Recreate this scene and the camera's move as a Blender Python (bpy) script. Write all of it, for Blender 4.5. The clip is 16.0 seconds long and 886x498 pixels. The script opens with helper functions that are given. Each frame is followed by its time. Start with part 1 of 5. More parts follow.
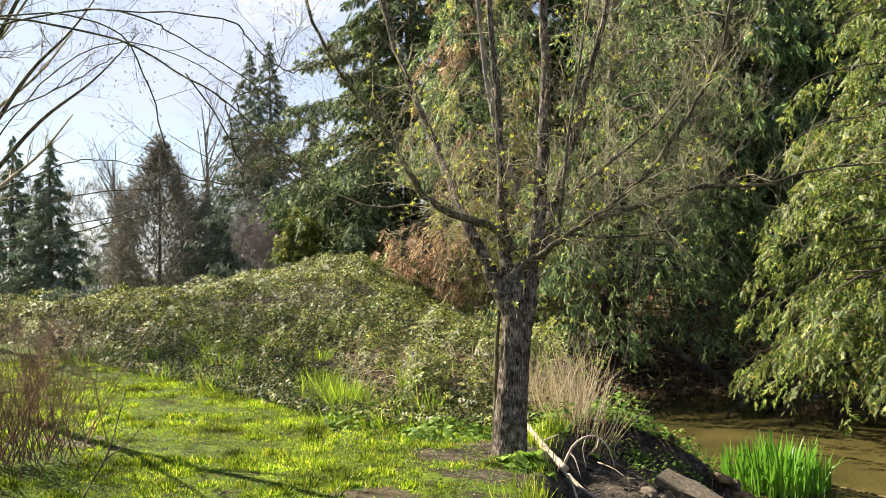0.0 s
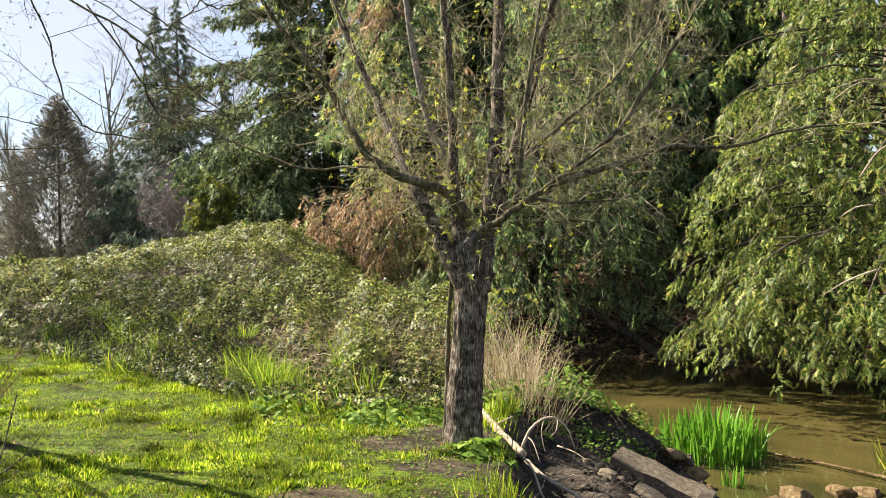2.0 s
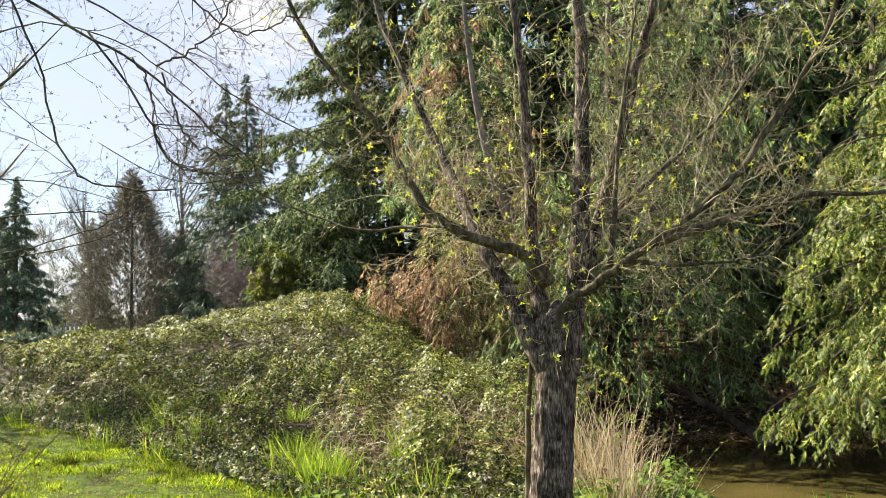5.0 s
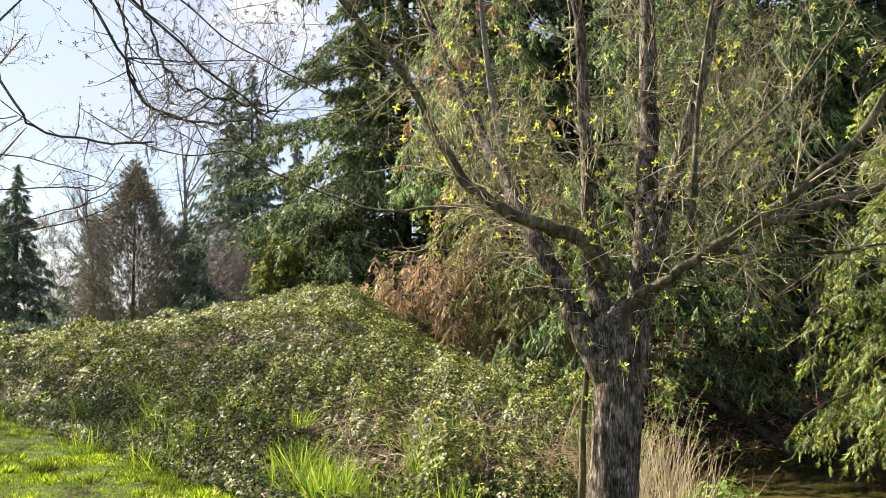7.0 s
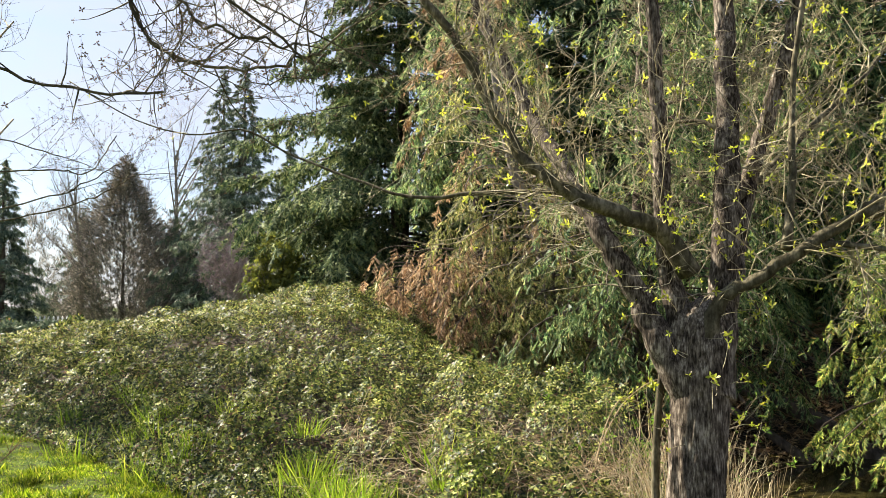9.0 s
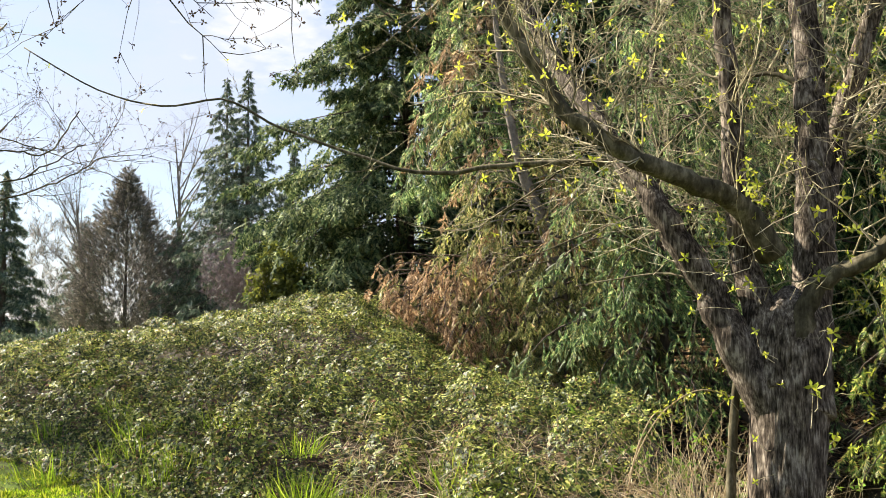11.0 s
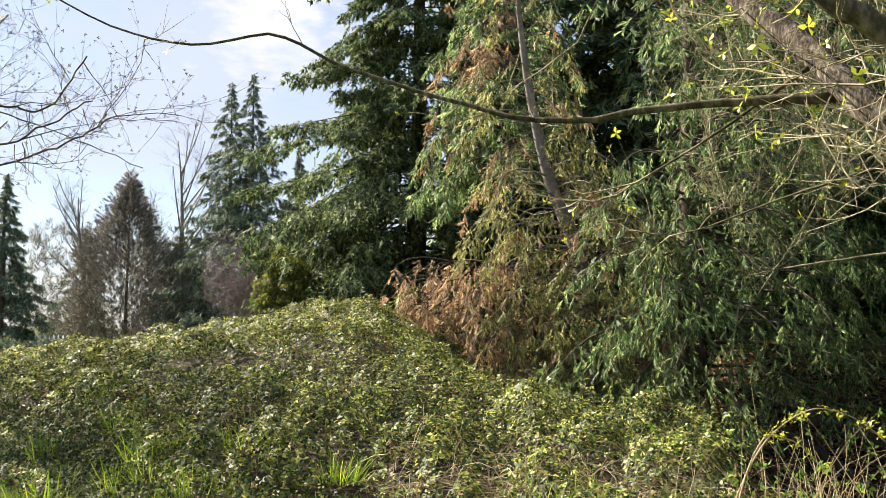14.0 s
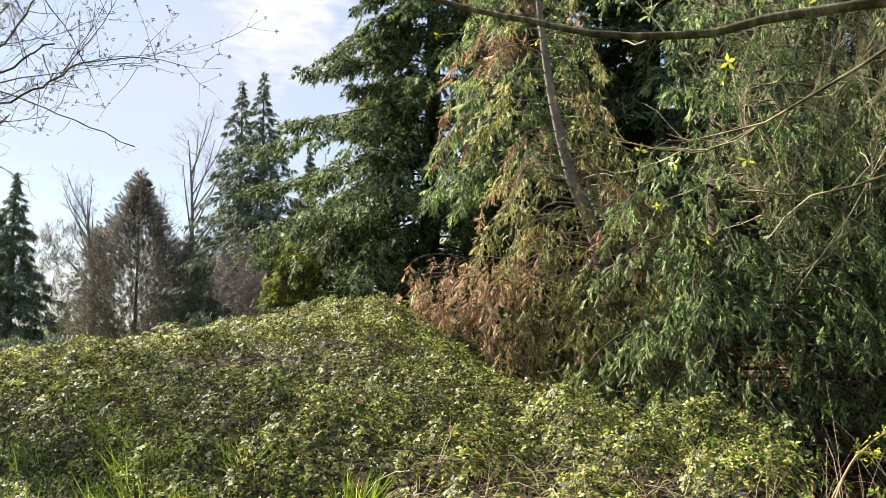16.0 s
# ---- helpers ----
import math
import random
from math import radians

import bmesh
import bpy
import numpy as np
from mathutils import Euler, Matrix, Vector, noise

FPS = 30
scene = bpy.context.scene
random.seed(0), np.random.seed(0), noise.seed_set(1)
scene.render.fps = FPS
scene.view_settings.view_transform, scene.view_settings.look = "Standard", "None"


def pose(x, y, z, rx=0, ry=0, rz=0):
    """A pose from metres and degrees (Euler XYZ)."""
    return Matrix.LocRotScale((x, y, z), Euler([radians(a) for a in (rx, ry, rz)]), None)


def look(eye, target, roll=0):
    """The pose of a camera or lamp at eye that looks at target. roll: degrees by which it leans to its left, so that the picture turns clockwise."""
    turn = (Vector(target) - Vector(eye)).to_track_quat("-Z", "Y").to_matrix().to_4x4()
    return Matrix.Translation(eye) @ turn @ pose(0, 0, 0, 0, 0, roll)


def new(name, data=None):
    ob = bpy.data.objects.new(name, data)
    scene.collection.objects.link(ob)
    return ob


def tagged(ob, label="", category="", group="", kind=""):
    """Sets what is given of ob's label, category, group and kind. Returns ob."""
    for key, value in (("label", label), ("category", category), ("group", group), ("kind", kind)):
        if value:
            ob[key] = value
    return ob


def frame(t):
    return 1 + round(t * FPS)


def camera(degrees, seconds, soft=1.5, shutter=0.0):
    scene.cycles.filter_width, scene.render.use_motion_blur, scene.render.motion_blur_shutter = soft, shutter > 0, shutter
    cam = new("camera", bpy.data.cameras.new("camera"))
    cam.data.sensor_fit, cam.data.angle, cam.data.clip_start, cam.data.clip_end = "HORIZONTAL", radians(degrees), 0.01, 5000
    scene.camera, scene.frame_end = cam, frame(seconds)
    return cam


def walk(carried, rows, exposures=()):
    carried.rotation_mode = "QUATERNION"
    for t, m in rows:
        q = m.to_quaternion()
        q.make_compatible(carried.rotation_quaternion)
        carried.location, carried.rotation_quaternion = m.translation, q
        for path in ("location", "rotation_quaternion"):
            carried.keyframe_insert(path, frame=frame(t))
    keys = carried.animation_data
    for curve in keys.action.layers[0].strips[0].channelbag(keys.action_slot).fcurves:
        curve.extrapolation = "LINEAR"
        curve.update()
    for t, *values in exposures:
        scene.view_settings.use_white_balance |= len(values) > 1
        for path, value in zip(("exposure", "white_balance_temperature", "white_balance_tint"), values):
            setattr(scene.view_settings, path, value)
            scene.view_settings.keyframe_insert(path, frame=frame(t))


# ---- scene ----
cam = camera(57.7, 16.0, soft=0.8)
PATH = [
    (0, (0.0, 0.0, 1.6), (-0.121, 1.995, 1.662), -0.6),
    (0.5, (-0.076, 0.11, 1.594), (-0.046, 2.108, 1.502), 0.0),
    (1, (-0.21, 0.311, 1.608), (-0.145, 2.309, 1.533), 0.3),
    (1.5, (-0.27, 0.469, 1.604), (-0.199, 2.466, 1.525), -0.1),
    (2, (-0.311, 0.755, 1.619), (-0.222, 2.753, 1.598), -0.9),
    (2.5, (-0.348, 0.922, 1.634), (-0.25, 2.92, 1.65), -1.2),
    (3, (-0.39, 1.147, 1.624), (-0.288, 3.144, 1.66), -1.5),
    (3.5, (-0.428, 1.314, 1.635), (-0.334, 3.311, 1.681), -1.4),
    (4, (-0.408, 1.519, 1.631), (-0.334, 3.516, 1.705), -1.6),
    (4.5, (-0.34, 1.796, 1.644), (-0.329, 3.79, 1.792), -1.4),
    (5, (-0.339, 1.934, 1.655), (-0.409, 3.927, 1.805), -1.3),
    (7.5, (-0.673, 3.124, 1.646), (-0.747, 5.118, 1.787), 0.1),
    (8, (-0.756, 3.282, 1.642), (-0.827, 5.276, 1.788), 0.6),
    (8.5, (-0.88, 3.454, 1.648), (-0.946, 5.447, 1.796), 0.4),
    (9, (-0.925, 3.592, 1.647), (-0.981, 5.586, 1.791), -0.0),
    (9.5, (-0.936, 3.835, 1.632), (-0.989, 5.829, 1.777), -0.3),
    (10, (-0.94, 4.036, 1.61), (-1.015, 6.028, 1.768), -0.4),
    (12.5, (-1.203, 4.965, 1.531), (-1.258, 6.957, 1.708), 0.1),
    (13, (-1.298, 5.133, 1.521), (-1.362, 7.124, 1.701), 0.2),
    (13.5, (-1.454, 5.324, 1.531), (-1.521, 7.313, 1.73), 0.1),
    (14, (-1.534, 5.452, 1.524), (-1.603, 7.441, 1.722), 0.2),
    (14.5, (-1.564, 5.688, 1.501), (-1.632, 7.677, 1.704), 0.2),
    (15, (-1.581, 5.892, 1.493), (-1.654, 7.88, 1.697), 0.3),
    (15.5, (-1.611, 6.058, 1.481), (-1.699, 8.046, 1.681), 0.3),
    (16, (-1.7, 6.279, 1.501), (-1.795, 8.267, 1.701), 0.3),
]
walk(cam, [(t, look(eye, target, roll)) for t, eye, target, roll in PATH], [(0.0, 1.9), (9.0, 1.9), (14.5, 1.83), (16.0, 1.81)])

# ---- light ----
SUN_AZ, SUN_EL = -57.0, 40.0   # degrees: to the left of +y, above the horizon
sun_dir = Vector((math.sin(radians(SUN_AZ)) * math.cos(radians(SUN_EL)), math.cos(radians(SUN_AZ)) * math.cos(radians(SUN_EL)), math.sin(radians(SUN_EL))))
sun = new("sun", bpy.data.lights.new("sun", "SUN"))
sun.data.energy, sun.data.angle, sun.data.color = 5.0, radians(0.55), (1.0, 0.92, 0.76)
sun.matrix_world = look(sun_dir * 60, (0, 0, 0))

world = bpy.data.worlds.new("sky")
scene.world = world
world.use_nodes = True
wn, wl = world.node_tree.nodes, world.node_tree.links
bg = wn["Background"]
sky = wn.new("ShaderNodeTexSky")
sky.sky_type, sky.sun_disc = "NISHITA", False
sky.sun_elevation, sky.sun_rotation = radians(SUN_EL), radians(SUN_AZ)
sky.air_density, sky.dust_density, sky.ozone_density = 1.0, 0.5, 2.0
wco = wn.new("ShaderNodeTexCoord")
wmap = wn.new("ShaderNodeMapping")
wmap.inputs["Scale"].default_value = (2.2, 2.2, 5.5)
wmap.inputs["Location"].default_value = (0.35, 0.2, 0.15)
cl = wn.new("ShaderNodeTexNoise")
cl.inputs["Scale"].default_value, cl.inputs["Detail"].default_value, cl.inputs["Roughness"].default_value = 1.5, 7.0, 0.55
cr = wn.new("ShaderNodeValToRGB")
cr.color_ramp.elements[0].position, cr.color_ramp.elements[1].position = 0.25, 0.62
cr.color_ramp.elements[1].color = (0.82, 0.82, 0.82, 1)
cmix = wn.new("ShaderNodeMixRGB")
cmix.inputs["Color2"].default_value = (4.7, 4.95, 5.8, 1)
wl.new(wco.outputs["Generated"], wmap.inputs["Vector"])
wl.new(wmap.outputs["Vector"], cl.inputs["Vector"])
wl.new(cl.outputs["Fac"], cr.inputs["Fac"])
wnorm = wn.new("ShaderNodeVectorMath")
wnorm.operation = "NORMALIZE"
wdist = wn.new("ShaderNodeVectorMath")
wdist.operation = "DISTANCE"
wdist.inputs[1].default_value = Vector((-0.232, 0.9, 0.37)).normalized()
wfine = wn.new("ShaderNodeTexNoise")
wfine.inputs["Scale"].default_value, wfine.inputs["Detail"].default_value = 14.0, 6.0
wadd = wn.new("ShaderNodeMath")
wadd.operation = "MULTIPLY_ADD"
wadd.inputs[1].default_value = 0.2
wpuff = wn.new("ShaderNodeMapRange")
wpuff.inputs["From Min"].default_value, wpuff.inputs["From Max"].default_value = 0.125, 0.19
wpuff.inputs["To Min"].default_value, wpuff.inputs["To Max"].default_value = 0.9, 0.0
wmax = wn.new("ShaderNodeMath")
wmax.operation = "MAXIMUM"
wl.new(wco.outputs["Generated"], wnorm.inputs[0])
wl.new(wnorm.outputs["Vector"], wdist.inputs[0])
wl.new(wmap.outputs["Vector"], wfine.inputs["Vector"])
wl.new(wfine.outputs["Fac"], wadd.inputs[0])
wl.new(wdist.outputs["Value"], wadd.inputs[2])
wl.new(wadd.outputs["Value"], wpuff.inputs["Value"])
wsep = wn.new("ShaderNodeSeparateXYZ")
whaze = wn.new("ShaderNodeMapRange")   # haze thins out towards the zenith
whaze.inputs["From Min"].default_value, whaze.inputs["From Max"].default_value = 0.35, 0.7
whaze.inputs["To Min"].default_value, whaze.inputs["To Max"].default_value = 1.0, 0.05
wcut = wn.new("ShaderNodeMath")
wcut.operation = "MULTIPLY"
wl.new(wnorm.outputs["Vector"], wsep.inputs[0])
wl.new(wsep.outputs["Z"], whaze.inputs["Value"])
wl.new(whaze.outputs["Result"], wcut.inputs[0])
wl.new(cr.outputs["Color"], wcut.inputs[1])
wl.new(wcut.outputs["Value"], wmax.inputs[0])
wl.new(wpuff.outputs["Result"], wmax.inputs[1])
wl.new(wmax.outputs["Value"], cmix.inputs["Fac"])
wl.new(sky.outputs["Color"], cmix.inputs["Color1"])
wtop = wn.new("ShaderNodeMixRGB")
wtop.inputs["Color2"].default_value = (5.9, 5.9, 6.1, 1)
wl.new(wpuff.outputs["Result"], wtop.inputs["Fac"])
wl.new(cmix.outputs["Color"], wtop.inputs["Color1"])
wl.new(wtop.outputs["Color"], bg.inputs["Color"])
bg.inputs["Strength"].default_value = 0.049


# ---- materials ----
def material(name):
    m = bpy.data.materials.new(name)
    m.use_nodes = True
    return m, m.node_tree.nodes, m.node_tree.links, m.node_tree.nodes["Principled BSDF"]


def ramp_node(nodes, stops, linear=True):
    r = nodes.new("ShaderNodeValToRGB")
    els = r.color_ramp.elements
    while len(els) < len(stops):
        els.new(0.5)
    for e, (p, c) in zip(els, stops):
        e.position, e.color = p, (*c, 1)
    return r


def leafy(name, stops, rough=0.5, translucent=0.35, spec=0.4, mottle=0.25):
    """A thin leaf: its colour differs from piece to piece, and light shines through it."""
    m, n, l, p = material(name)
    geo = n.new("ShaderNodeNewGeometry")
    r = ramp_node(n, stops)
    l.new(geo.outputs["Random Per Island"], r.inputs["Fac"])
    co = n.new("ShaderNodeTexCoord")
    t = n.new("ShaderNodeTexNoise")
    t.inputs["Scale"].default_value, t.inputs["Detail"].default_value = 1.9, 4.0
    l.new(co.outputs["Object"], t.inputs["Vector"])
    mr = n.new("ShaderNodeMapRange")
    mr.inputs["From Min"].default_value, mr.inputs["From Max"].default_value = 0.3, 0.7
    mr.inputs["To Min"].default_value, mr.inputs["To Max"].default_value = 1 - mottle, 1 + mottle
    l.new(t.outputs["Fac"], mr.inputs["Value"])
    hs = n.new("ShaderNodeHueSaturation")
    l.new(r.outputs["Color"], hs.inputs["Color"])
    l.new(mr.outputs["Result"], hs.inputs["Value"])
    l.new(hs.outputs["Color"], p.inputs["Base Color"])
    p.inputs["Roughness"].default_value = rough
    p.inputs["Specular IOR Level"].default_value = spec
    tr = n.new("ShaderNodeBsdfTranslucent")
    l.new(hs.outputs["Color"], tr.inputs["Color"])
    mix = n.new("ShaderNodeMixShader")
    mix.inputs["Fac"].default_value = translucent
    l.new(p.outputs["BSDF"], mix.inputs[1])
    l.new(tr.outputs["BSDF"], mix.inputs[2])
    l.new(mix.outputs["Shader"], n["Material Output"].inputs["Surface"])
    return m


def rough_stuff(name, stops, scale, stretch=(1, 1, 1), bump=0.4, rough=0.9, detail=8.0, big=0.6, bump_dist=0.02):
    """Bark, soil, stone: two scales of colour noise and relief."""
    m, n, l, p = material(name)
    co = n.new("ShaderNodeTexCoord")
    mp = n.new("ShaderNodeMapping")
    mp.inputs["Scale"].default_value = stretch
    l.new(co.outputs["Object"], mp.inputs["Vector"])
    a = n.new("ShaderNodeTexNoise")
    a.inputs["Scale"].default_value, a.inputs["Detail"].default_value, a.inputs["Roughness"].default_value = scale, detail, 0.65
    b = n.new("ShaderNodeTexNoise")
    b.inputs["Scale"].default_value, b.inputs["Detail"].default_value = scale * 0.13, 3.0
    l.new(mp.outputs["Vector"], a.inputs["Vector"])
    l.new(co.outputs["Object"], b.inputs["Vector"])
    mx = n.new("ShaderNodeMath")
    mx.operation = "MULTIPLY_ADD"
    l.new(b.outputs["Fac"], mx.inputs[0])
    mx.inputs[1].default_value = big
    sub = n.new("ShaderNodeMath")
    sub.operation = "SUBTRACT"
    l.new(a.outputs["Fac"], sub.inputs[0])
    sub.inputs[1].default_value = big * 0.5
    l.new(sub.outputs[0], mx.inputs[2])
    r = ramp_node(n, stops)
    l.new(mx.outputs[0], r.inputs["Fac"])
    l.new(r.outputs["Color"], p.inputs["Base Color"])
    bp = n.new("ShaderNodeBump")
    bp.inputs["Strength"].default_value, bp.inputs["Distance"].default_value = bump, bump_dist
    l.new(a.outputs["Fac"], bp.inputs["Height"])
    l.new(bp.outputs["Normal"], p.inputs["Normal"])
    p.inputs["Roughness"].default_value = rough
    p.inputs["Specular IOR Level"].default_value = 0.1
    return m


M_BRAMBLE = leafy("bramble_leaf", [(0.0, (0.012, 0.022, 0.008)), (0.3, (0.045, 0.07, 0.018)), (0.55, (0.125, 0.16, 0.036)), (0.78, (0.33, 0.35, 0.08)), (0.9, (0.55, 0.53, 0.17)), (0.94, (0.26, 0.15, 0.08)), (1.0, (0.13, 0.07, 0.05))], rough=0.5, translucent=0.36, spec=0.28, mottle=0.65)
M_CANE = rough_stuff("bramble_cane", [(0.3, (0.1, 0.055, 0.035)), (0.55, (0.22, 0.14, 0.09)), (0.75, (0.36, 0.29, 0.2))], 20, bump=0.1)
M_GRASS = leafy("lawn_grass", [(0.0, (0.03, 0.06, 0.003)), (0.35, (0.13, 0.22, 0.009)), (0.75, (0.36, 0.44, 0.02)), (1.0, (0.6, 0.56, 0.09))], rough=0.45, translucent=0.4, spec=0.3, mottle=0.8)
M_WEED = leafy("broad_weed_leaf", [(0.0, (0.06, 0.115, 0.018)), (0.6, (0.14, 0.24, 0.032)), (1.0, (0.26, 0.34, 0.055))], rough=0.7, translucent=0.35, spec=0.15)
M_TALL = leafy("tall_grass", [(0.0, (0.08, 0.14, 0.012)), (0.5, (0.24, 0.36, 0.024)), (0.85, (0.43, 0.53, 0.04)), (1.0, (0.56, 0.55, 0.1))], rough=0.45, translucent=0.42, spec=0.3, mottle=0.4)
M_IRIS = leafy("iris_blade", [(0.0, (0.073, 0.189, 0.018)), (0.6, (0.146, 0.312, 0.027)), (1.0, (0.270, 0.425, 0.063))], rough=0.35, translucent=0.4, spec=0.5, mottle=0.1)
M_REED = leafy("dry_reed", [(0.0, (0.275, 0.187, 0.099)), (0.6, (0.506, 0.396, 0.242)), (1.0, (0.660, 0.572, 0.396))], rough=0.7, translucent=0.25, mottle=0.15)
M_CEDAR = leafy("cedar_spray", [(0.0, (0.02, 0.05, 0.015)), (0.35, (0.09, 0.15, 0.036)), (0.65, (0.225, 0.285, 0.064)), (0.9, (0.47, 0.47, 0.118)), (1.0, (0.48, 0.31, 0.12))], rough=0.5, translucent=0.55, spec=0.3, mottle=0.65)
M_CEDAR_TAN = leafy("cedar_spray_tan", [(0.0, (0.06, 0.08, 0.027)), (0.35, (0.18, 0.205, 0.068)), (0.65, (0.37, 0.38, 0.135)), (0.88, (0.62, 0.57, 0.25)), (1.0, (0.55, 0.34, 0.18))], rough=0.5, translucent=0.48, spec=0.25, mottle=0.55)
M_CEDAR_DARK = leafy("cedar_spray_dark", [(0.0, (0.03, 0.075, 0.03)), (0.4, (0.125, 0.205, 0.085)), (0.75, (0.33, 0.415, 0.17)), (0.95, (0.54, 0.57, 0.255)), (1.0, (0.48, 0.32, 0.16))], rough=0.5, translucent=0.58, spec=0.3, mottle=0.65)
M_DEAD = leafy("dead_cedar_spray", [(0.0, (0.15, 0.085, 0.045)), (0.5, (0.42, 0.27, 0.15)), (1.0, (0.76, 0.58, 0.36))], rough=0.75, translucent=0.45)
M_FIR = leafy("fir_needles", [(0.0, (0.024, 0.046, 0.024)), (0.45, (0.095, 0.14, 0.065)), (0.8, (0.25, 0.29, 0.125)), (1.0, (0.4, 0.42, 0.19))], rough=0.7, translucent=0.28, spec=0.1, mottle=0.45)
# needle colour lightened to put the haze of distance into it
M_FAR = leafy("hazed_far_needles", [(0.0, (0.04, 0.065, 0.045)), (0.6, (0.125, 0.165, 0.105)), (1.0, (0.33, 0.35, 0.23))], rough=0.6, translucent=0.2, spec=0.2)
M_RUSSET = leafy("russet_conifer_needles", [(0.0, (0.055, 0.055, 0.043)), (0.5, (0.15, 0.135, 0.11)), (0.85, (0.29, 0.25, 0.21)), (1.0, (0.55, 0.49, 0.42))], rough=0.7, translucent=0.2)
M_YELLOW = leafy("yellow_shrub_leaf", [(0.0, (0.07, 0.09, 0.02)), (0.6, (0.15, 0.165, 0.03)), (1.0, (0.3, 0.3, 0.05))], rough=0.6, translucent=0.35)
M_MAUVE = leafy("mauve_twig", [(0.0, (0.12, 0.09, 0.1)), (1.0, (0.26, 0.2, 0.21))], rough=0.8, translucent=0.1)
M_BUD = leafy("young_leaf", [(0.0, (0.3, 0.36, 0.03)), (0.5, (0.44, 0.48, 0.05)), (1.0, (0.6, 0.58, 0.07))], rough=0.4, translucent=0.5, mottle=0.1)
M_BARK = rough_stuff("willow_bark", [(0.36, (0.02, 0.015, 0.011)), (0.46, (0.07, 0.054, 0.041)), (0.56, (0.14, 0.112, 0.088)), (0.68, (0.33, 0.28, 0.225))], 105, (1, 1, 0.16), bump=0.6, bump_dist=0.006)
M_LIMB = rough_stuff("mossy_limb_bark", [(0.3, (0.03, 0.025, 0.015)), (0.5, (0.085, 0.072, 0.044)), (0.72, (0.25, 0.215, 0.145))], 34, (1, 1, 0.4), bump=0.5, bump_dist=0.006)
M_TWIG = rough_stuff("twig_bark", [(0.3, (0.12, 0.1, 0.06)), (0.5, (0.34, 0.29, 0.18)), (0.75, (0.6, 0.54, 0.4))], 14, bump=0.1)
M_TRUNK = rough_stuff("conifer_bark", [(0.3, (0.04, 0.03, 0.024)), (0.55, (0.11, 0.085, 0.07)), (0.75, (0.22, 0.18, 0.15))], 9, (1, 1, 0.2), bump=0.6)
M_GREYTWIG = rough_stuff("grey_twig_bark", [(0.3, (0.13, 0.11, 0.1)), (0.7, (0.32, 0.28, 0.25))], 9, bump=0.1)
M_DEADWOOD = rough_stuff("bleached_deadwood", [(0.3, (0.2, 0.14, 0.095)), (0.5, (0.38, 0.3, 0.22)), (0.75, (0.6, 0.51, 0.4))], 22, (1, 1, 1), bump=0.3)
M_SOIL = rough_stuff("leaf_litter_soil", [(0.25, (0.016, 0.012, 0.008)), (0.5, (0.045, 0.034, 0.022)), (0.72, (0.13, 0.1, 0.07))], 14, bump=0.8, bump_dist=0.05)
M_LAWN = rough_stuff("mossy_lawn_soil", [(0.36, (0.03, 0.022, 0.012)), (0.42, (0.04, 0.036, 0.009)), (0.46, (0.042, 0.065, 0.005)), (0.58, (0.075, 0.115, 0.007)), (0.72, (0.15, 0.18, 0.011))], 30, bump=1.0, big=0.6, bump_dist=0.03)
# dark loam, its colour darkened further for the shade on the bank
M_BANK = rough_stuff("shaded_stony_bank_soil", [(0.3, (0.012, 0.009, 0.006)), (0.46, (0.03, 0.024, 0.018)), (0.58, (0.065, 0.052, 0.04)), (0.7, (0.13, 0.105, 0.08))], 20, bump=0.8, bump_dist=0.02)
M_DIRT = rough_stuff("trodden_dirt", [(0.32, (0.025, 0.018, 0.01)), (0.5, (0.06, 0.046, 0.026)), (0.7, (0.13, 0.1, 0.06))], 26, bump=0.9, big=0.4, bump_dist=0.02)
M_CONCRETE = rough_stuff("weathered_concrete", [(0.3, (0.075, 0.06, 0.042)), (0.5, (0.14, 0.112, 0.08)), (0.72, (0.25, 0.205, 0.15))], 26, bump=0.5, big=0.3, bump_dist=0.008)
M_ROCK = rough_stuff("river_rock", [(0.3, (0.035, 0.028, 0.02)), (0.5, (0.09, 0.07, 0.05)), (0.72, (0.21, 0.165, 0.115))], 14, bump=0.6, bump_dist=0.01)
M_OCHRE = rough_stuff("ochre_river_rock", [(0.3, (0.06, 0.038, 0.018)), (0.5, (0.14, 0.095, 0.048)), (0.72, (0.28, 0.21, 0.12))], 14, bump=0.7, bump_dist=0.012)
M_FENCE = rough_stuff("white_fence_paint", [(0.3, (0.7, 0.7, 0.7)), (0.7, (0.82, 0.82, 0.82))], 4, bump=0.1, rough=0.6)

M_WATER, _n, _l, _p = material("murky_water")
_p.inputs["Base Color"].default_value = (0.11, 0.085, 0.03, 1)
_p.inputs["Roughness"].default_value = 0.04
_p.inputs["IOR"].default_value = 1.33
_co = _n.new("ShaderNodeTexCoord")
_w = _n.new("ShaderNodeTexNoise")
_w.inputs["Scale"].default_value, _w.inputs["Detail"].default_value = 5.0, 3.0
_b = _n.new("ShaderNodeBump")
_b.inputs["Strength"].default_value, _b.inputs["Distance"].default_value = 0.1, 0.02
_l.new(_co.outputs["Object"], _w.inputs["Vector"])
_l.new(_w.outputs["Fac"], _b.inputs["Height"])
_l.new(_b.outputs["Normal"], _p.inputs["Normal"])
_v = _n.new("ShaderNodeTexNoise")
_v.inputs["Scale"].default_value = 0.5
_r = ramp_node(_n, [(0.35, (0.036, 0.033, 0.011)), (0.65, (0.085, 0.067, 0.022))])
_l.new(_co.outputs["Object"], _v.inputs["Vector"])
_l.new(_v.outputs["Fac"], _r.inputs["Fac"])
_l.new(_r.outputs["Color"], _p.inputs["Base Color"])

# ---- mesh helpers ----
RNG = np.random.default_rng(7)


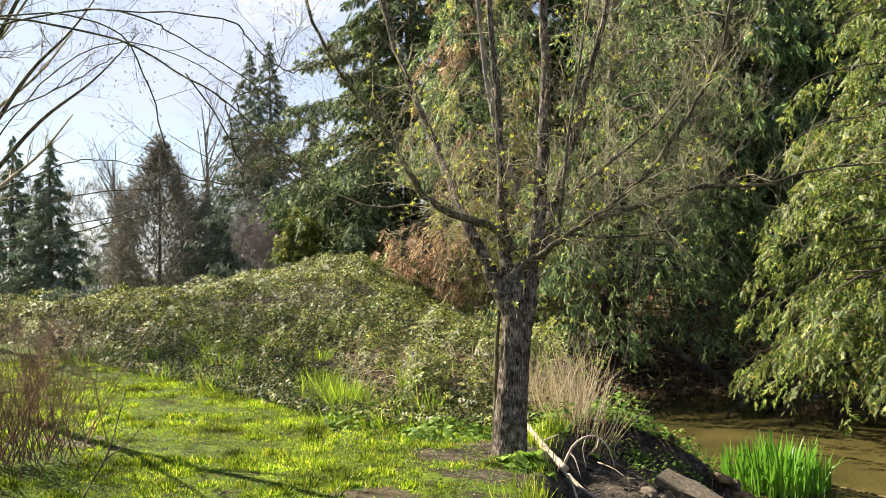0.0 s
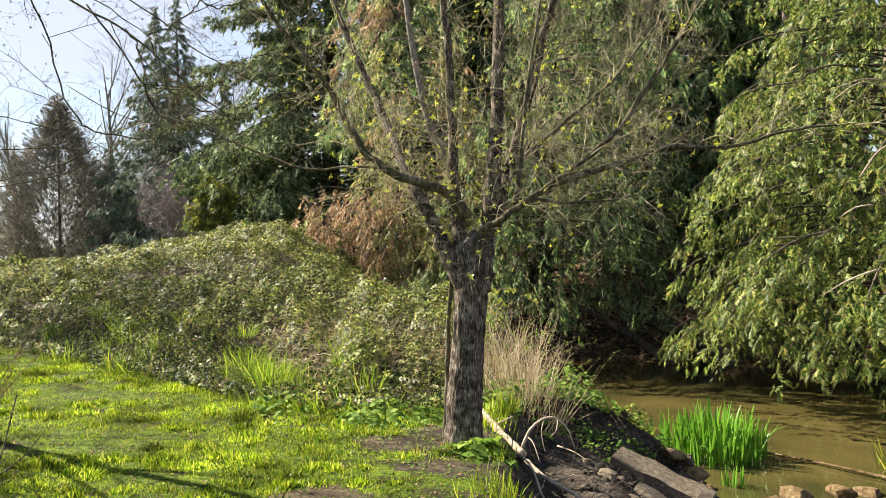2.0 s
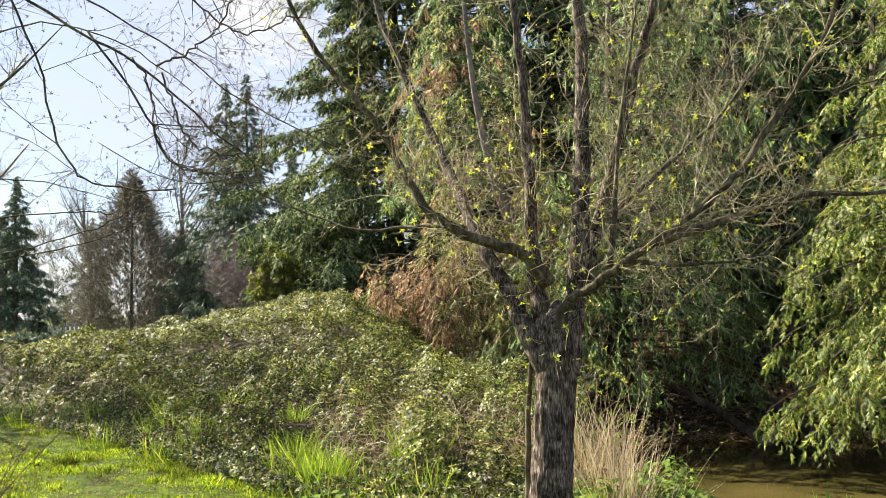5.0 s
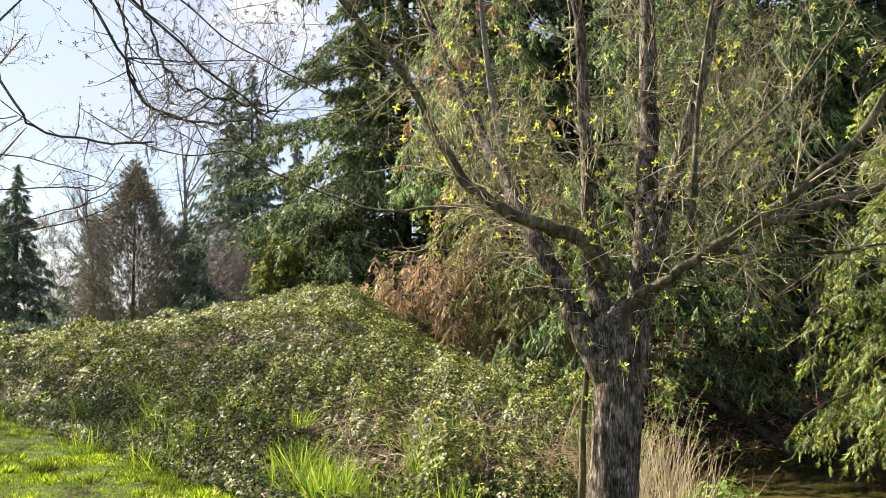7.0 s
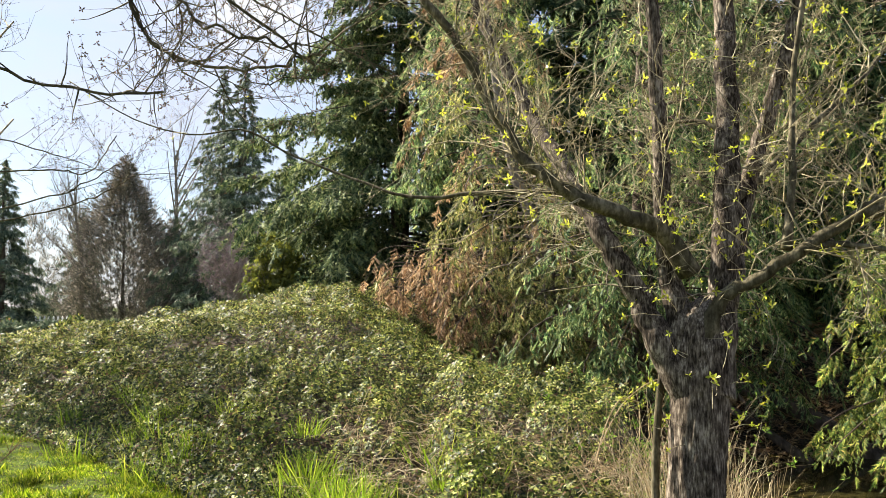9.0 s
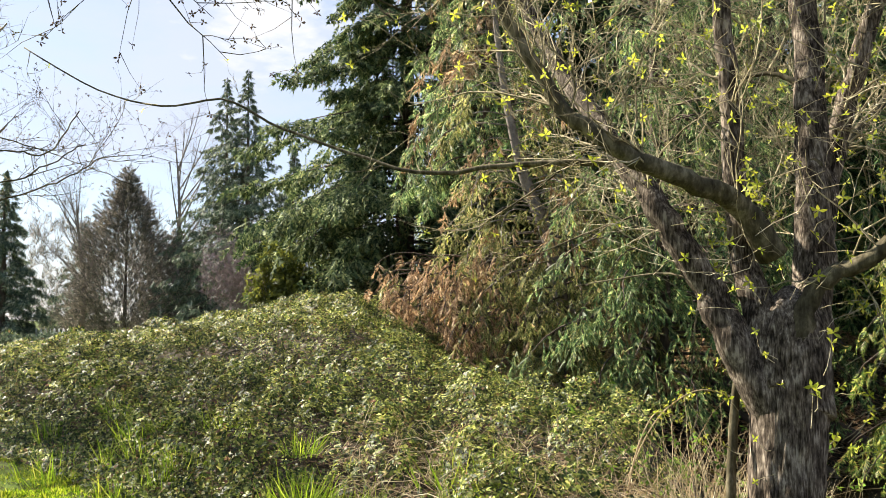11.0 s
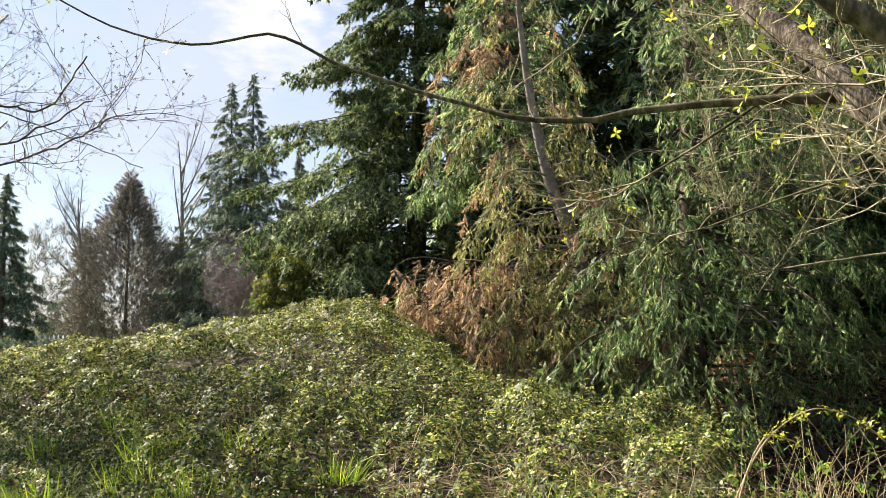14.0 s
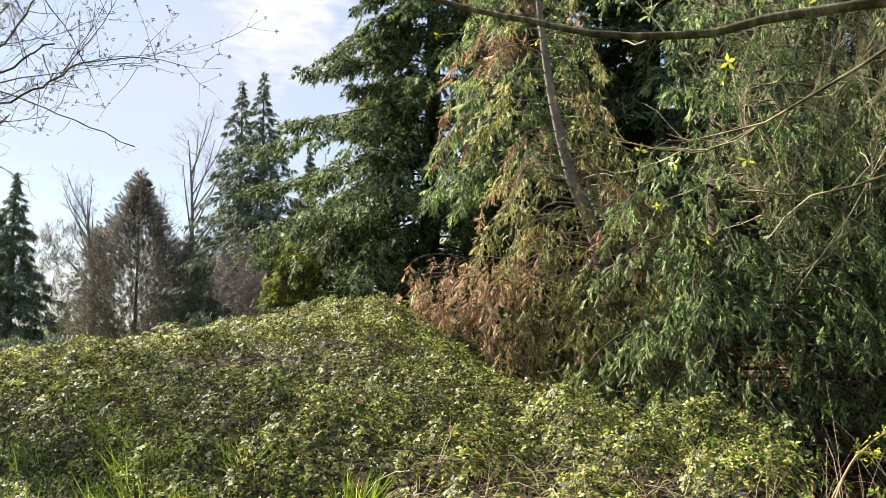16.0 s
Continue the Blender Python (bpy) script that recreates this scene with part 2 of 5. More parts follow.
def mesh_of(name, V, F, mats, smooth=False, slots=None):
    """A mesh from arrays: V (n, 3) and F (m, 3 or 4)."""
    V, F = np.asarray(V, np.float32), np.asarray(F, np.int32)
    me = bpy.data.meshes.new(name)
    k = F.shape[1]
    me.vertices.add(len(V)), me.loops.add(F.size), me.polygons.add(len(F))
    me.vertices.foreach_set("co", V.ravel())
    me.loops.foreach_set("vertex_index", F.ravel())
    me.polygons.foreach_set("loop_start", np.arange(len(F), dtype=np.int32) * k)
    for m in mats if isinstance(mats, (list, tuple)) else [mats]:
        me.materials.append(m)
    if slots is not None:
        me.polygons.foreach_set("material_index", np.asarray(slots, np.int32))
    if smooth:
        me.polygons.foreach_set("use_smooth", np.ones(len(F), bool))
    me.update(calc_edges=True)
    me.validate()
    return me


def part(name, VF, mats, parent=None, label="", smooth=False, slots=None):
    ob = new(name, mesh_of(name, VF[0], VF[1], mats, smooth, slots))
    if parent is not None:
        ob.parent = parent
    if label:
        ob["label"] = label
    return ob


def thing(name, label, category, group="", kind="", at=(0, 0, 0)):
    e = new(name)
    e.location = at
    e.empty_display_size = 0.1
    return tagged(e, label, category, group, kind)


def join(items):
    """Several (V, F) pairs with the same face size, as one."""
    Vs, Fs, k = [], [], 0
    for V, F in items:
        Vs.append(V), Fs.append(np.asarray(F) + k)
        k += len(V)
    return np.concatenate(Vs), np.concatenate(Fs)


def spline(pts, n):
    """A smooth line through control points."""
    P = np.asarray(pts, float)
    if len(P) == 2:
        return P[0] + (P[1] - P[0]) * np.linspace(0, 1, n)[:, None]
    E = np.vstack([2 * P[0] - P[1], P, 2 * P[-1] - P[-2]])
    u = np.linspace(0, len(P) - 1 - 1e-6, n)
    i = u.astype(int)
    f = (u - i)[:, None]
    a, b, c, d = E[i], E[i + 1], E[i + 2], E[i + 3]
    return 0.5 * (2 * b + (c - a) * f + (2 * a - 5 * b + 4 * c - d) * f**2 + (3 * b - a - 3 * c + d) * f**3)


def tube(P, R, sides=6, lumpy=0.0, seed=0):
    """A round, tapered, closed tube along a line."""
    P, R = np.asarray(P, float), np.broadcast_to(np.asarray(R, float), len(P))
    T = np.gradient(P, axis=0)
    T /= np.linalg.norm(T, axis=1, keepdims=True) + 1e-9
    up = np.array([0.0, 0, 1]) if abs(T[:, 2]).mean() < 0.8 else np.array([1.0, 0, 0])
    A = np.cross(T, up)
    A /= np.linalg.norm(A, axis=1, keepdims=True) + 1e-9
    B = np.cross(T, A)
    th = np.linspace(0, 2 * np.pi, sides, endpoint=False)
    rr = R[:, None] * np.ones(sides)
    if lumpy:
        g = np.random.default_rng(seed)
        rr = rr * (1 + lumpy * (0.6 * g.normal(size=sides)[None] + 0.5 * g.normal(size=rr.shape)))
    V = P[:, None] + rr[..., None] * (np.cos(th)[None, :, None] * A[:, None] + np.sin(th)[None, :, None] * B[:, None])
    n = len(P)
    i, j = np.meshgrid(np.arange(n - 1), np.arange(sides), indexing="ij")
    a, b = i * sides + j, i * sides + (j + 1) % sides
    F = np.stack([a, b, b + sides, a + sides], -1).reshape(-1, 4)
    V = np.vstack([V.reshape(-1, 3), P[:1], P[-1:]])
    e0, e1 = n * sides, n * sides + 1
    j = np.arange(0, sides, 2)
    cap0 = np.stack([np.full(len(j), e0), (j + 2) % sides, (j + 1) % sides, j], -1)
    cap1 = np.stack([np.full(len(j), e1), (n - 1) * sides + j, (n - 1) * sides + (j + 1) % sides, (n - 1) * sides + (j + 2) % sides], -1)
    return V, np.vstack([F, cap0, cap1])


def twigs(P0, D, L, R0, bend=0.3, grav=0.0, segs=4, rng=RNG):
    """Many thin three-sided twigs at once: starts, directions, lengths and radii. Returns (V, F) and the lines (n, segs+1, 3)."""
    n = len(P0)
    D = D / (np.linalg.norm(D, axis=1, keepdims=True) + 1e-9)
    lines = [P0]
    d = D.copy()
    for s in range(segs):
        d = d + rng.normal(size=(n, 3)) * bend / segs**0.5 + np.array([0, 0, grav]) / segs
        d /= np.linalg.norm(d, axis=1, keepdims=True)
        lines.append(lines[-1] + d * (L / segs)[:, None])
    X = np.stack(lines, 1)
    T = np.gradient(X, axis=1)
    T /= np.linalg.norm(T, axis=2, keepdims=True) + 1e-9
    A = np.cross(T, np.array([0.31, 0.52, 0.8]))
    A /= np.linalg.norm(A, axis=2, keepdims=True) + 1e-9
    B = np.cross(T, A)
    r = R0[:, None] * np.linspace(1, 0.25, segs + 1)[None]
    th = np.arange(3) * 2 * np.pi / 3
    V = X[:, :, None] + r[..., None, None] * (np.cos(th)[:, None] * A[:, :, None] + np.sin(th)[:, None] * B[:, :, None])
    base = (np.arange(n) * (segs + 1) * 3)[:, None, None]
    i, j = np.meshgrid(np.arange(segs), np.arange(3), indexing="ij")
    a, b = i * 3 + j, i * 3 + (j + 1) % 3
    F = base[..., None] + np.stack([a, b, b + 3, a + 3], -1)[None]
    return (V.reshape(-1, 3), F.reshape(-1, 4)), X


def unit(A):
    return A / (np.linalg.norm(A, axis=-1, keepdims=True) + 1e-9)


def scatter(tv, tf, O, X, Y, S):
    """Copies of a template (tv, tf): its u runs along X, its v along Y, its w along X x Y; S is the size. All in one mesh."""
    X = unit(X)
    Z = unit(np.cross(X, Y))
    Y = np.cross(Z, X)
    tv, tf = np.asarray(tv, float), np.asarray(tf)
    S = np.broadcast_to(np.asarray(S, float), len(O))
    V = O[:, None] + S[:, None, None] * (tv[None, :, :1] * X[:, None] + tv[None, :, 1:2] * Y[:, None] + tv[None, :, 2:] * Z[:, None])
    F = tf[None] + (np.arange(len(O)) * len(tv))[:, None, None]
    return V.reshape(-1, 3), F.reshape(-1, tf.shape[1])


def smoothstep(a, b, x):
    t = np.clip((np.asarray(x, float) - a) / (b - a), 0, 1)
    return t * t * (3 - 2 * t)


class Bumps:
    """Smooth value noise over the plan."""

    def __init__(self, seed, cell):
        self.g, self.cell = np.random.default_rng(seed).uniform(-1, 1, (64, 64)), cell

    def __call__(self, x, y):
        x, y = np.asarray(x, float) / self.cell, np.asarray(y, float) / self.cell
        i, j = np.floor(x).astype(int), np.floor(y).astype(int)
        f, h = x - i, y - j
        f, h = f * f * (3 - 2 * f), h * h * (3 - 2 * h)
        g = lambda a, b: self.g[a % 64, b % 64]
        return (g(i, j) * (1 - f) + g(i + 1, j) * f) * (1 - h) + (g(i, j + 1) * (1 - f) + g(i + 1, j + 1) * f) * h


N2, N1, N05, N02, N01 = Bumps(3, 2.3), Bumps(4, 1.0), Bumps(5, 0.45), Bumps(6, 0.17), Bumps(7, 0.09)

# ---- the lie of the land ----
WATER = -1.9


def foot(x):
    """Where the lawn ends and the brambles begin."""
    return np.interp(x, [-30, -12, -9, -7.5, -5, -3.3, -1.7, -0.7, 0.4, 1.2, 3, 6], [24, 19, 16.3, 14.8, 12.5, 10.8, 9.5, 9.0, 9.3, 11.5, 15, 20])


def brink(y):
    """The x at which the bank breaks down to the stream."""
    return np.interp(y, [-40, 0, 4.0, 5.2, 6.2, 7.2, 8.2, 9.5, 10.5, 12, 14, 17, 22, 26, 40], [2.2, 1.5, 0.5, 0.28, 0.32, 0.42, 0.46, 1.0, 1.0, 0.6, 0.8, 1.2, 1.3, 1, 1])


def mound(x, y):
    """Height of the bramble canopy above the lawn's level."""
    d = y - foot(x)
    left = smoothstep(-15.5, -2.5, x)
    top = 0.36 + (0.025 + 0.103 * left) * np.clip(y - 12.0, -2, 15) + 0.75 * smoothstep(-7.5, -2.2, x) * smoothstep(15, 25, y)
    top = top * (1 - 0.8 * smoothstep(26, 38, y))
    top = top * (1 - 0.4 * smoothstep(-1.2, 2.2, x))
    flank = np.interp(x, [-9.0, -5.5, -4.3, -3.5, -2.4, -1.4, -0.5, 0.3, 1.2], [5.0, 2.12, 2.05, 1.88, 1.2, 0.55, 0.28, 0.16, -0.1])
    top = np.where(y > 14, top + (np.minimum(top, flank) - top) * smoothstep(14, 16.5, y), top)
    return top * smoothstep(-0.1, 1.5, d) + (0.15 * N2(x, y) + 0.2 * N1(x, y)) * smoothstep(0, 1.0, d)



def land(x, y):
    x, y = np.asarray(x, float), np.asarray(y, float)
    z = -0.014 * np.clip(y, 0, 9) * smoothstep(-8, -1, x) + 0.03 * N2(x, y) + 0.02 * N1(x, y) + 0.008 * N05(x, y)
    d = y - foot(x)
    z = z + np.clip(mound(x, y) - 0.72, 0, None) * smoothstep(0.3, 1.6, d)
    s = x - brink(y)
    shore = np.interp(y, [-40, 5, 8, 10, 12, 15, 20, 24], [7, 6.0, 4.8, 3.7, 3.2, 2.6, 2.4, 2.5])
    fall = smoothstep(0.0, 1.0, s / shore)
    steep = smoothstep(0.0, 0.35, s) * 0.35 * (y < 9.5)
    bed = WATER - 0.35
    z = z * (1 - fall) + bed * fall - steep * (1 - fall) + (0.2 * N05(x, y) + 0.1 * N02(x, y)) * np.clip(5 * fall * (1 - fall), 0, 1)
    far = smoothstep(22.3, 27, y) * smoothstep(1.0, 3.5, x)
    z = z * (1 - far) + (0.1 + 0.25 * N2(x, y) + 0.9 * smoothstep(25, 28, y) * smoothstep(4, 6, x) * smoothstep(12, 9, x)) * far
    right = smoothstep(13, 20, x + 0.25 * (y - 14))
    z = z * (1 - right) + (0.0 + 0.2 * N2(x, y)) * right
    return z


def axis_steps(a, b, fine0, fine1, step, grow=1.16):
    mid = list(np.arange(fine0, fine1 + 1e-6, step))
    s, lo, hi = step, [], []
    p = fine0
    while p > a:
        s *= grow
        p -= s
        lo.append(p)
    s, p = step, fine1
    while p < b:
        s *= grow
        p += s
        hi.append(p)
    return np.array(lo[::-1] + mid + hi)


def dirt(x, y):
    """How far a place lies inside the trodden bare patches of the lawn (above 0: bare)."""
    best = np.full(np.shape(x), -9.0)
    for px, py, rx, ry in ((-1.75, 5.45, 0.85, 0.5), (-4.15, 7.95, 0.6, 0.5), (-0.45, 7.6, 0.55, 0.3), (-0.95, 6.2, 0.35, 0.18), (-0.2, 6.9, 0.35, 0.2), (0.1, 8.0, 0.5, 0.4)):
        best = np.maximum(best, 1 - np.hypot((x - px) / rx, (y - py) / ry))
    return best + 0.45 * N05(x + 1, y) + 0.35 * N02(x, y + 4)


gx, gy = axis_steps(-1500, 1500, -8.0, 6.0, 0.12), axis_steps(-1500, 1500, 3.0, 15.0, 0.12)
GX, GY = np.meshgrid(gx, gy, indexing="ij")
GZ = land(GX, GY)
ni, nj = GX.shape
ii, jj = np.meshgrid(np.arange(ni - 1), np.arange(nj - 1), indexing="ij")
q = ii * nj + jj
GF = np.stack([q, q + nj, q + nj + 1, q + 1], -1).reshape(-1, 4)
cx, cy = (GX[:-1, :-1] + GX[1:, 1:]).ravel() / 2, (GY[:-1, :-1] + GY[1:, 1:]).ravel() / 2
slot = np.where(cy > foot(cx) + 0.3, 1, 0)
slot = np.where(cx > brink(cy) - 0.05 + 0.15 * N05(cx, cy), 2, slot)
slot = np.where((np.hypot(cx - 0.3, cy - 7.5) < 0.75 + 0.4 * N05(cx, cy)) & (slot == 0), 1, slot)
slot = np.where((slot == 0) & (cx > brink(cy) - 0.3 + 0.25 * N05(cx + 7, cy)) & (cy < 10), 1, slot)
slot = np.where((slot == 0) & (dirt(cx, cy) > 0.2), 3, slot)
slot = np.where((cy > 45) | (cx < -16), 0, slot)
ground = part("ground", (np.stack([GX, GY, GZ], -1).reshape(-1, 3), GF), [M_LAWN, M_SOIL, M_BANK, M_DIRT], smooth=True, slots=slot)
tagged(ground, "mossy lawn running into leaf litter and a stony stream bank", "ground", kind="structure")

wv = np.array([(x, y, WATER) for x, y in ((0.5, 6.5), (60, -20), (60, 40), (12, 28), (1.5, 28))])
water = part("water", (wv, np.array([[0, 1, 2], [0, 2, 3], [0, 3, 4]])), M_WATER)
tagged(water, "still murky brown-green stream water", "water", kind="structure")


# ---- plant kit ----
def fan(pairs, angle, reach, width, droop=0.15, taper=0.75, seed=1):
    """A flat spray: separate narrow fingers on both sides of a thin stem."""
    g = np.random.default_rng(seed)
    V, F = [], []

    def finger(u, an, ln, w, z):
        ca, sa = math.cos(an), math.sin(an)
        k = len(V)
        V.extend([(u - sa * w, ca * w, 0), (u + sa * w, -ca * w, 0), (u + ln * ca, ln * sa, z)])
        F.append((k, k + 1, k + 2))

    for i in range(pairs):
        u = 0.8 * i / pairs
        for s in (1, -1):
            ln = reach * (1 - taper * abs(u - 0.3) ** 1.3) * g.uniform(0.7, 1.25)
            finger(u + g.uniform(0, 0.08), s * radians(angle + g.uniform(-12, 12)), ln, width * g.uniform(0.7, 1.2), -droop * ln + 0.04 * g.normal())
    finger(0.55, g.uniform(-0.1, 0.1), 0.5, width, -droop * 0.2)
    finger(0.0, 0.0, 0.7, width * 0.5, 0)
    return np.array(V, float), np.array(F)


T_SPRAY = fan(5, 25, 0.4, 0.055, droop=0.3, taper=0.8, seed=8)
T_FROND = fan(5, 40, 0.42, 0.07, droop=0.25, taper=0.8, seed=10)
T_SPRAY_WIDE = fan(4, 26, 0.42, 0.075, droop=0.25, taper=0.8, seed=9)
T_FIR = fan(6, 50, 0.26, 0.06, droop=0.2, taper=0.9, seed=3)
T_FIR_FAR = fan(3, 50, 0.45, 0.08, droop=0.1, taper=0.9, seed=4)
T_FAR = fan(4, 44, 0.38, 0.06, droop=0.3, seed=5)
T_TWIGGY = fan(3, 32, 0.6, 0.022, droop=-0.1, seed=6)
T_BRUSH = fan(3, 32, 0.6, 0.05, droop=-0.1, seed=6)
T_LEAF = (np.array([(0, 0, 0), (0.5, 0.3, 0.06), (1, 0, -0.05), (0.5, -0.3, 0.06)], float), np.array([[0, 1, 2, 3]]))
T_LEAF3 = join([(np.array([(0.15, 0, 0), (0.6, 0.27, 0.07), (1.1, 0, -0.1), (0.6, -0.27, 0.07)], float), np.array([[0, 1, 2, 3]])),
                (np.array([(0, 0.02, 0), (0.02, 0.5, 0.05), (0.25, 0.85, -0.1), (0.38, 0.4, 0.05)], float), np.array([[0, 1, 2, 3]])),
                (np.array([(0, -0.02, 0), (0.38, -0.4, 0.05), (0.25, -0.85, -0.1), (0.02, -0.5, 0.05)], float), np.array([[0, 1, 2, 3]]))])
T_BUDS = join([(np.array([(0, 0, 0), (0.55, 0.24, 0.1), (1, 0.1 * k, 0.0), (0.5, -0.22, 0.1)], float) @ np.array(Matrix.Rotation(a, 3, "Z") @ Matrix.Rotation(b, 3, "Y")).T, np.array([[0, 1, 2, 3]])) for k, a, b in ((1, 0.0, -0.3), (-1, 1.5, 0.2), (1, -1.4, 0.1), (0, 2.9, -0.5))])
T_BLADE = (np.array([(0, -0.03, 0), (0, 0.03, 0), (0.6, 0.018, 0.05), (0.6, -0.018, 0.05), (1, 0.002, 0.2), (1, -0.002, 0.2)], float), np.array([[0, 1, 2, 3], [3, 2, 4, 5]]))
T_TURF = (np.array([(0, -0.13, 0), (0, 0.13, 0), (1, 0.0, 0.3)], float), np.array([[0, 1, 2]]))


def conifer(name, base, height, spread, boughs, sprays, leaf, label, category="conifer", template=T_FIR, size=0.45, hang=0.9, rise=0.1, droop=0.5, lean=(0, 0),
            low=0.05, seed=1, outer=0.6, trunk_r=0.3, tip=0.12, bark=M_TRUNK, power=0.8, dead=None, dead_share=0.0, arc=None, floor=-9.0, apart=False, fluff=0.17):
    """A conifer: a tapered trunk, boughs that rise and droop, and hanging or level sprays."""
    g = np.random.default_rng(seed)
    x0, y0, z0 = base
    tree = thing(name, label, category, at=(0, 0, 0))
    hz = np.linspace(0, 1, 14)
    P = np.stack([x0 + lean[0] * hz * height + 0.05 * np.sin(hz * 9 + seed), y0 + lean[1] * hz * height, z0 - 0.2 + hz * (height + 0.2)], 1)
    part("trunk", tube(P, trunk_r * (1 - 0.93 * hz) * (1 + 0.5 * np.exp(-hz * 25)), 9, 0.06, seed), bark, tree, smooth=True)
    f = low + (1 - low) * ((np.arange(boughs) + g.uniform(0, 1, boughs)) / boughs) ** 1.15
    turn = (np.arange(boughs) * 0.618 + g.uniform(0, 0.25, boughs)) % 1
    az = turn * 2 * np.pi if arc is None else radians(arc[0]) + (2 * turn - 1) * radians(arc[1])
    L = (spread * (1 - f) ** power + tip * spread * 0.4) * g.uniform(0.45, 1.2, boughs)
    st = np.stack([np.interp(f, hz, P[:, k]) for k in range(3)], 1)
    d = np.stack([np.cos(az), np.sin(az), 0 * az], 1)
    s = np.linspace(0, 1, 6)
    side = np.stack([-d[:, 1], d[:, 0], 0 * az], 1)
    bow = g.normal(0, 0.08, boughs)
    lines = st[:, None] + L[:, None, None] * (d[:, None] * s[None, :, None] + side[:, None] * (bow[:, None] * s**2)[..., None])
    dr = droop * g.uniform(0.6, 1.3, boughs)
    lines[:, :, 2] += L[:, None] * (rise * s[None] - dr[:, None] * s[None] ** 1.8 + 0.25 * dr[:, None] * s[None] ** 4)
    keep_ = lines[:, -1, 2] > floor - 0.6
    items = [tube(ln, np.linspace(0.006 * l + 0.01, 0.004, 6), 4) for ln, l, ok in zip(lines, L, keep_) if ok]
    if apart:
        for it in items:
            part("bough", it, bark, tree)
    else:
        tagged(part("bough_tangle", join(items), bark, tree), kind="stuff")
    n = boughs * sprays
    b = np.repeat(np.arange(boughs), sprays)
    t = g.uniform(0.1, 1.0, n) ** outer
    fi = np.clip(t * 5, 0, 4.999)
    k = fi.astype(int)
    w = (fi - k)[:, None]
    O = lines[b, k] * (1 - w) + lines[b, k + 1] * w
    off = g.normal(0, 1, n) * fluff * L[b] * (1.15 - t)
    O = O + side[b] * off[:, None] + d[b] * (g.normal(0, 0.06, n) * L[b])[:, None]
    O[:, 2] -= np.abs(off) * 0.35 + g.uniform(0, 0.12, n) * size
    tang = unit(lines[b, k + 1] - lines[b, k])
    X = tang * (1 - hang) + side[b] * (np.sign(off) * 0.45 * (1 - 0.6 * hang))[:, None] + np.array([0, 0, -1.0]) * hang + g.normal(0, 0.28, (n, 3))
    Y = side[b] * 0.6 + g.normal(0, 0.6, (n, 3))
    if hang < 0.5:
        Y = np.cross(np.array([0, 0, 1.0]), X) + g.normal(0, 0.25, (n, 3))
    sz = size * g.uniform(0.55, 1.35, n) * (0.4 + 0.6 * np.clip(1.1 - f[b], 0, 1) ** 0.6)
    low_ = (O[:, 2] - sz * hang * 0.8 > floor) & (g.uniform(0, 1, n) < 0.2 + L[b] / (0.34 * spread))
    O, X, Y, sz, b, n = O[low_], X[low_], Y[low_], sz[low_], b[low_], int(low_.sum())
    gone = np.zeros(n, bool)
    if dead is not None:
        gone = (g.uniform(0, 1, boughs) < dead_share)[b]
        if gone.any():
            part("dead_foliage", scatter(*template, O[gone], X[gone], Y[gone], sz[gone]), dead, tree)
    part("foliage", scatter(*template, O[~gone], X[~gone], Y[~gone], sz[~gone]), leaf, tree)
    return tree


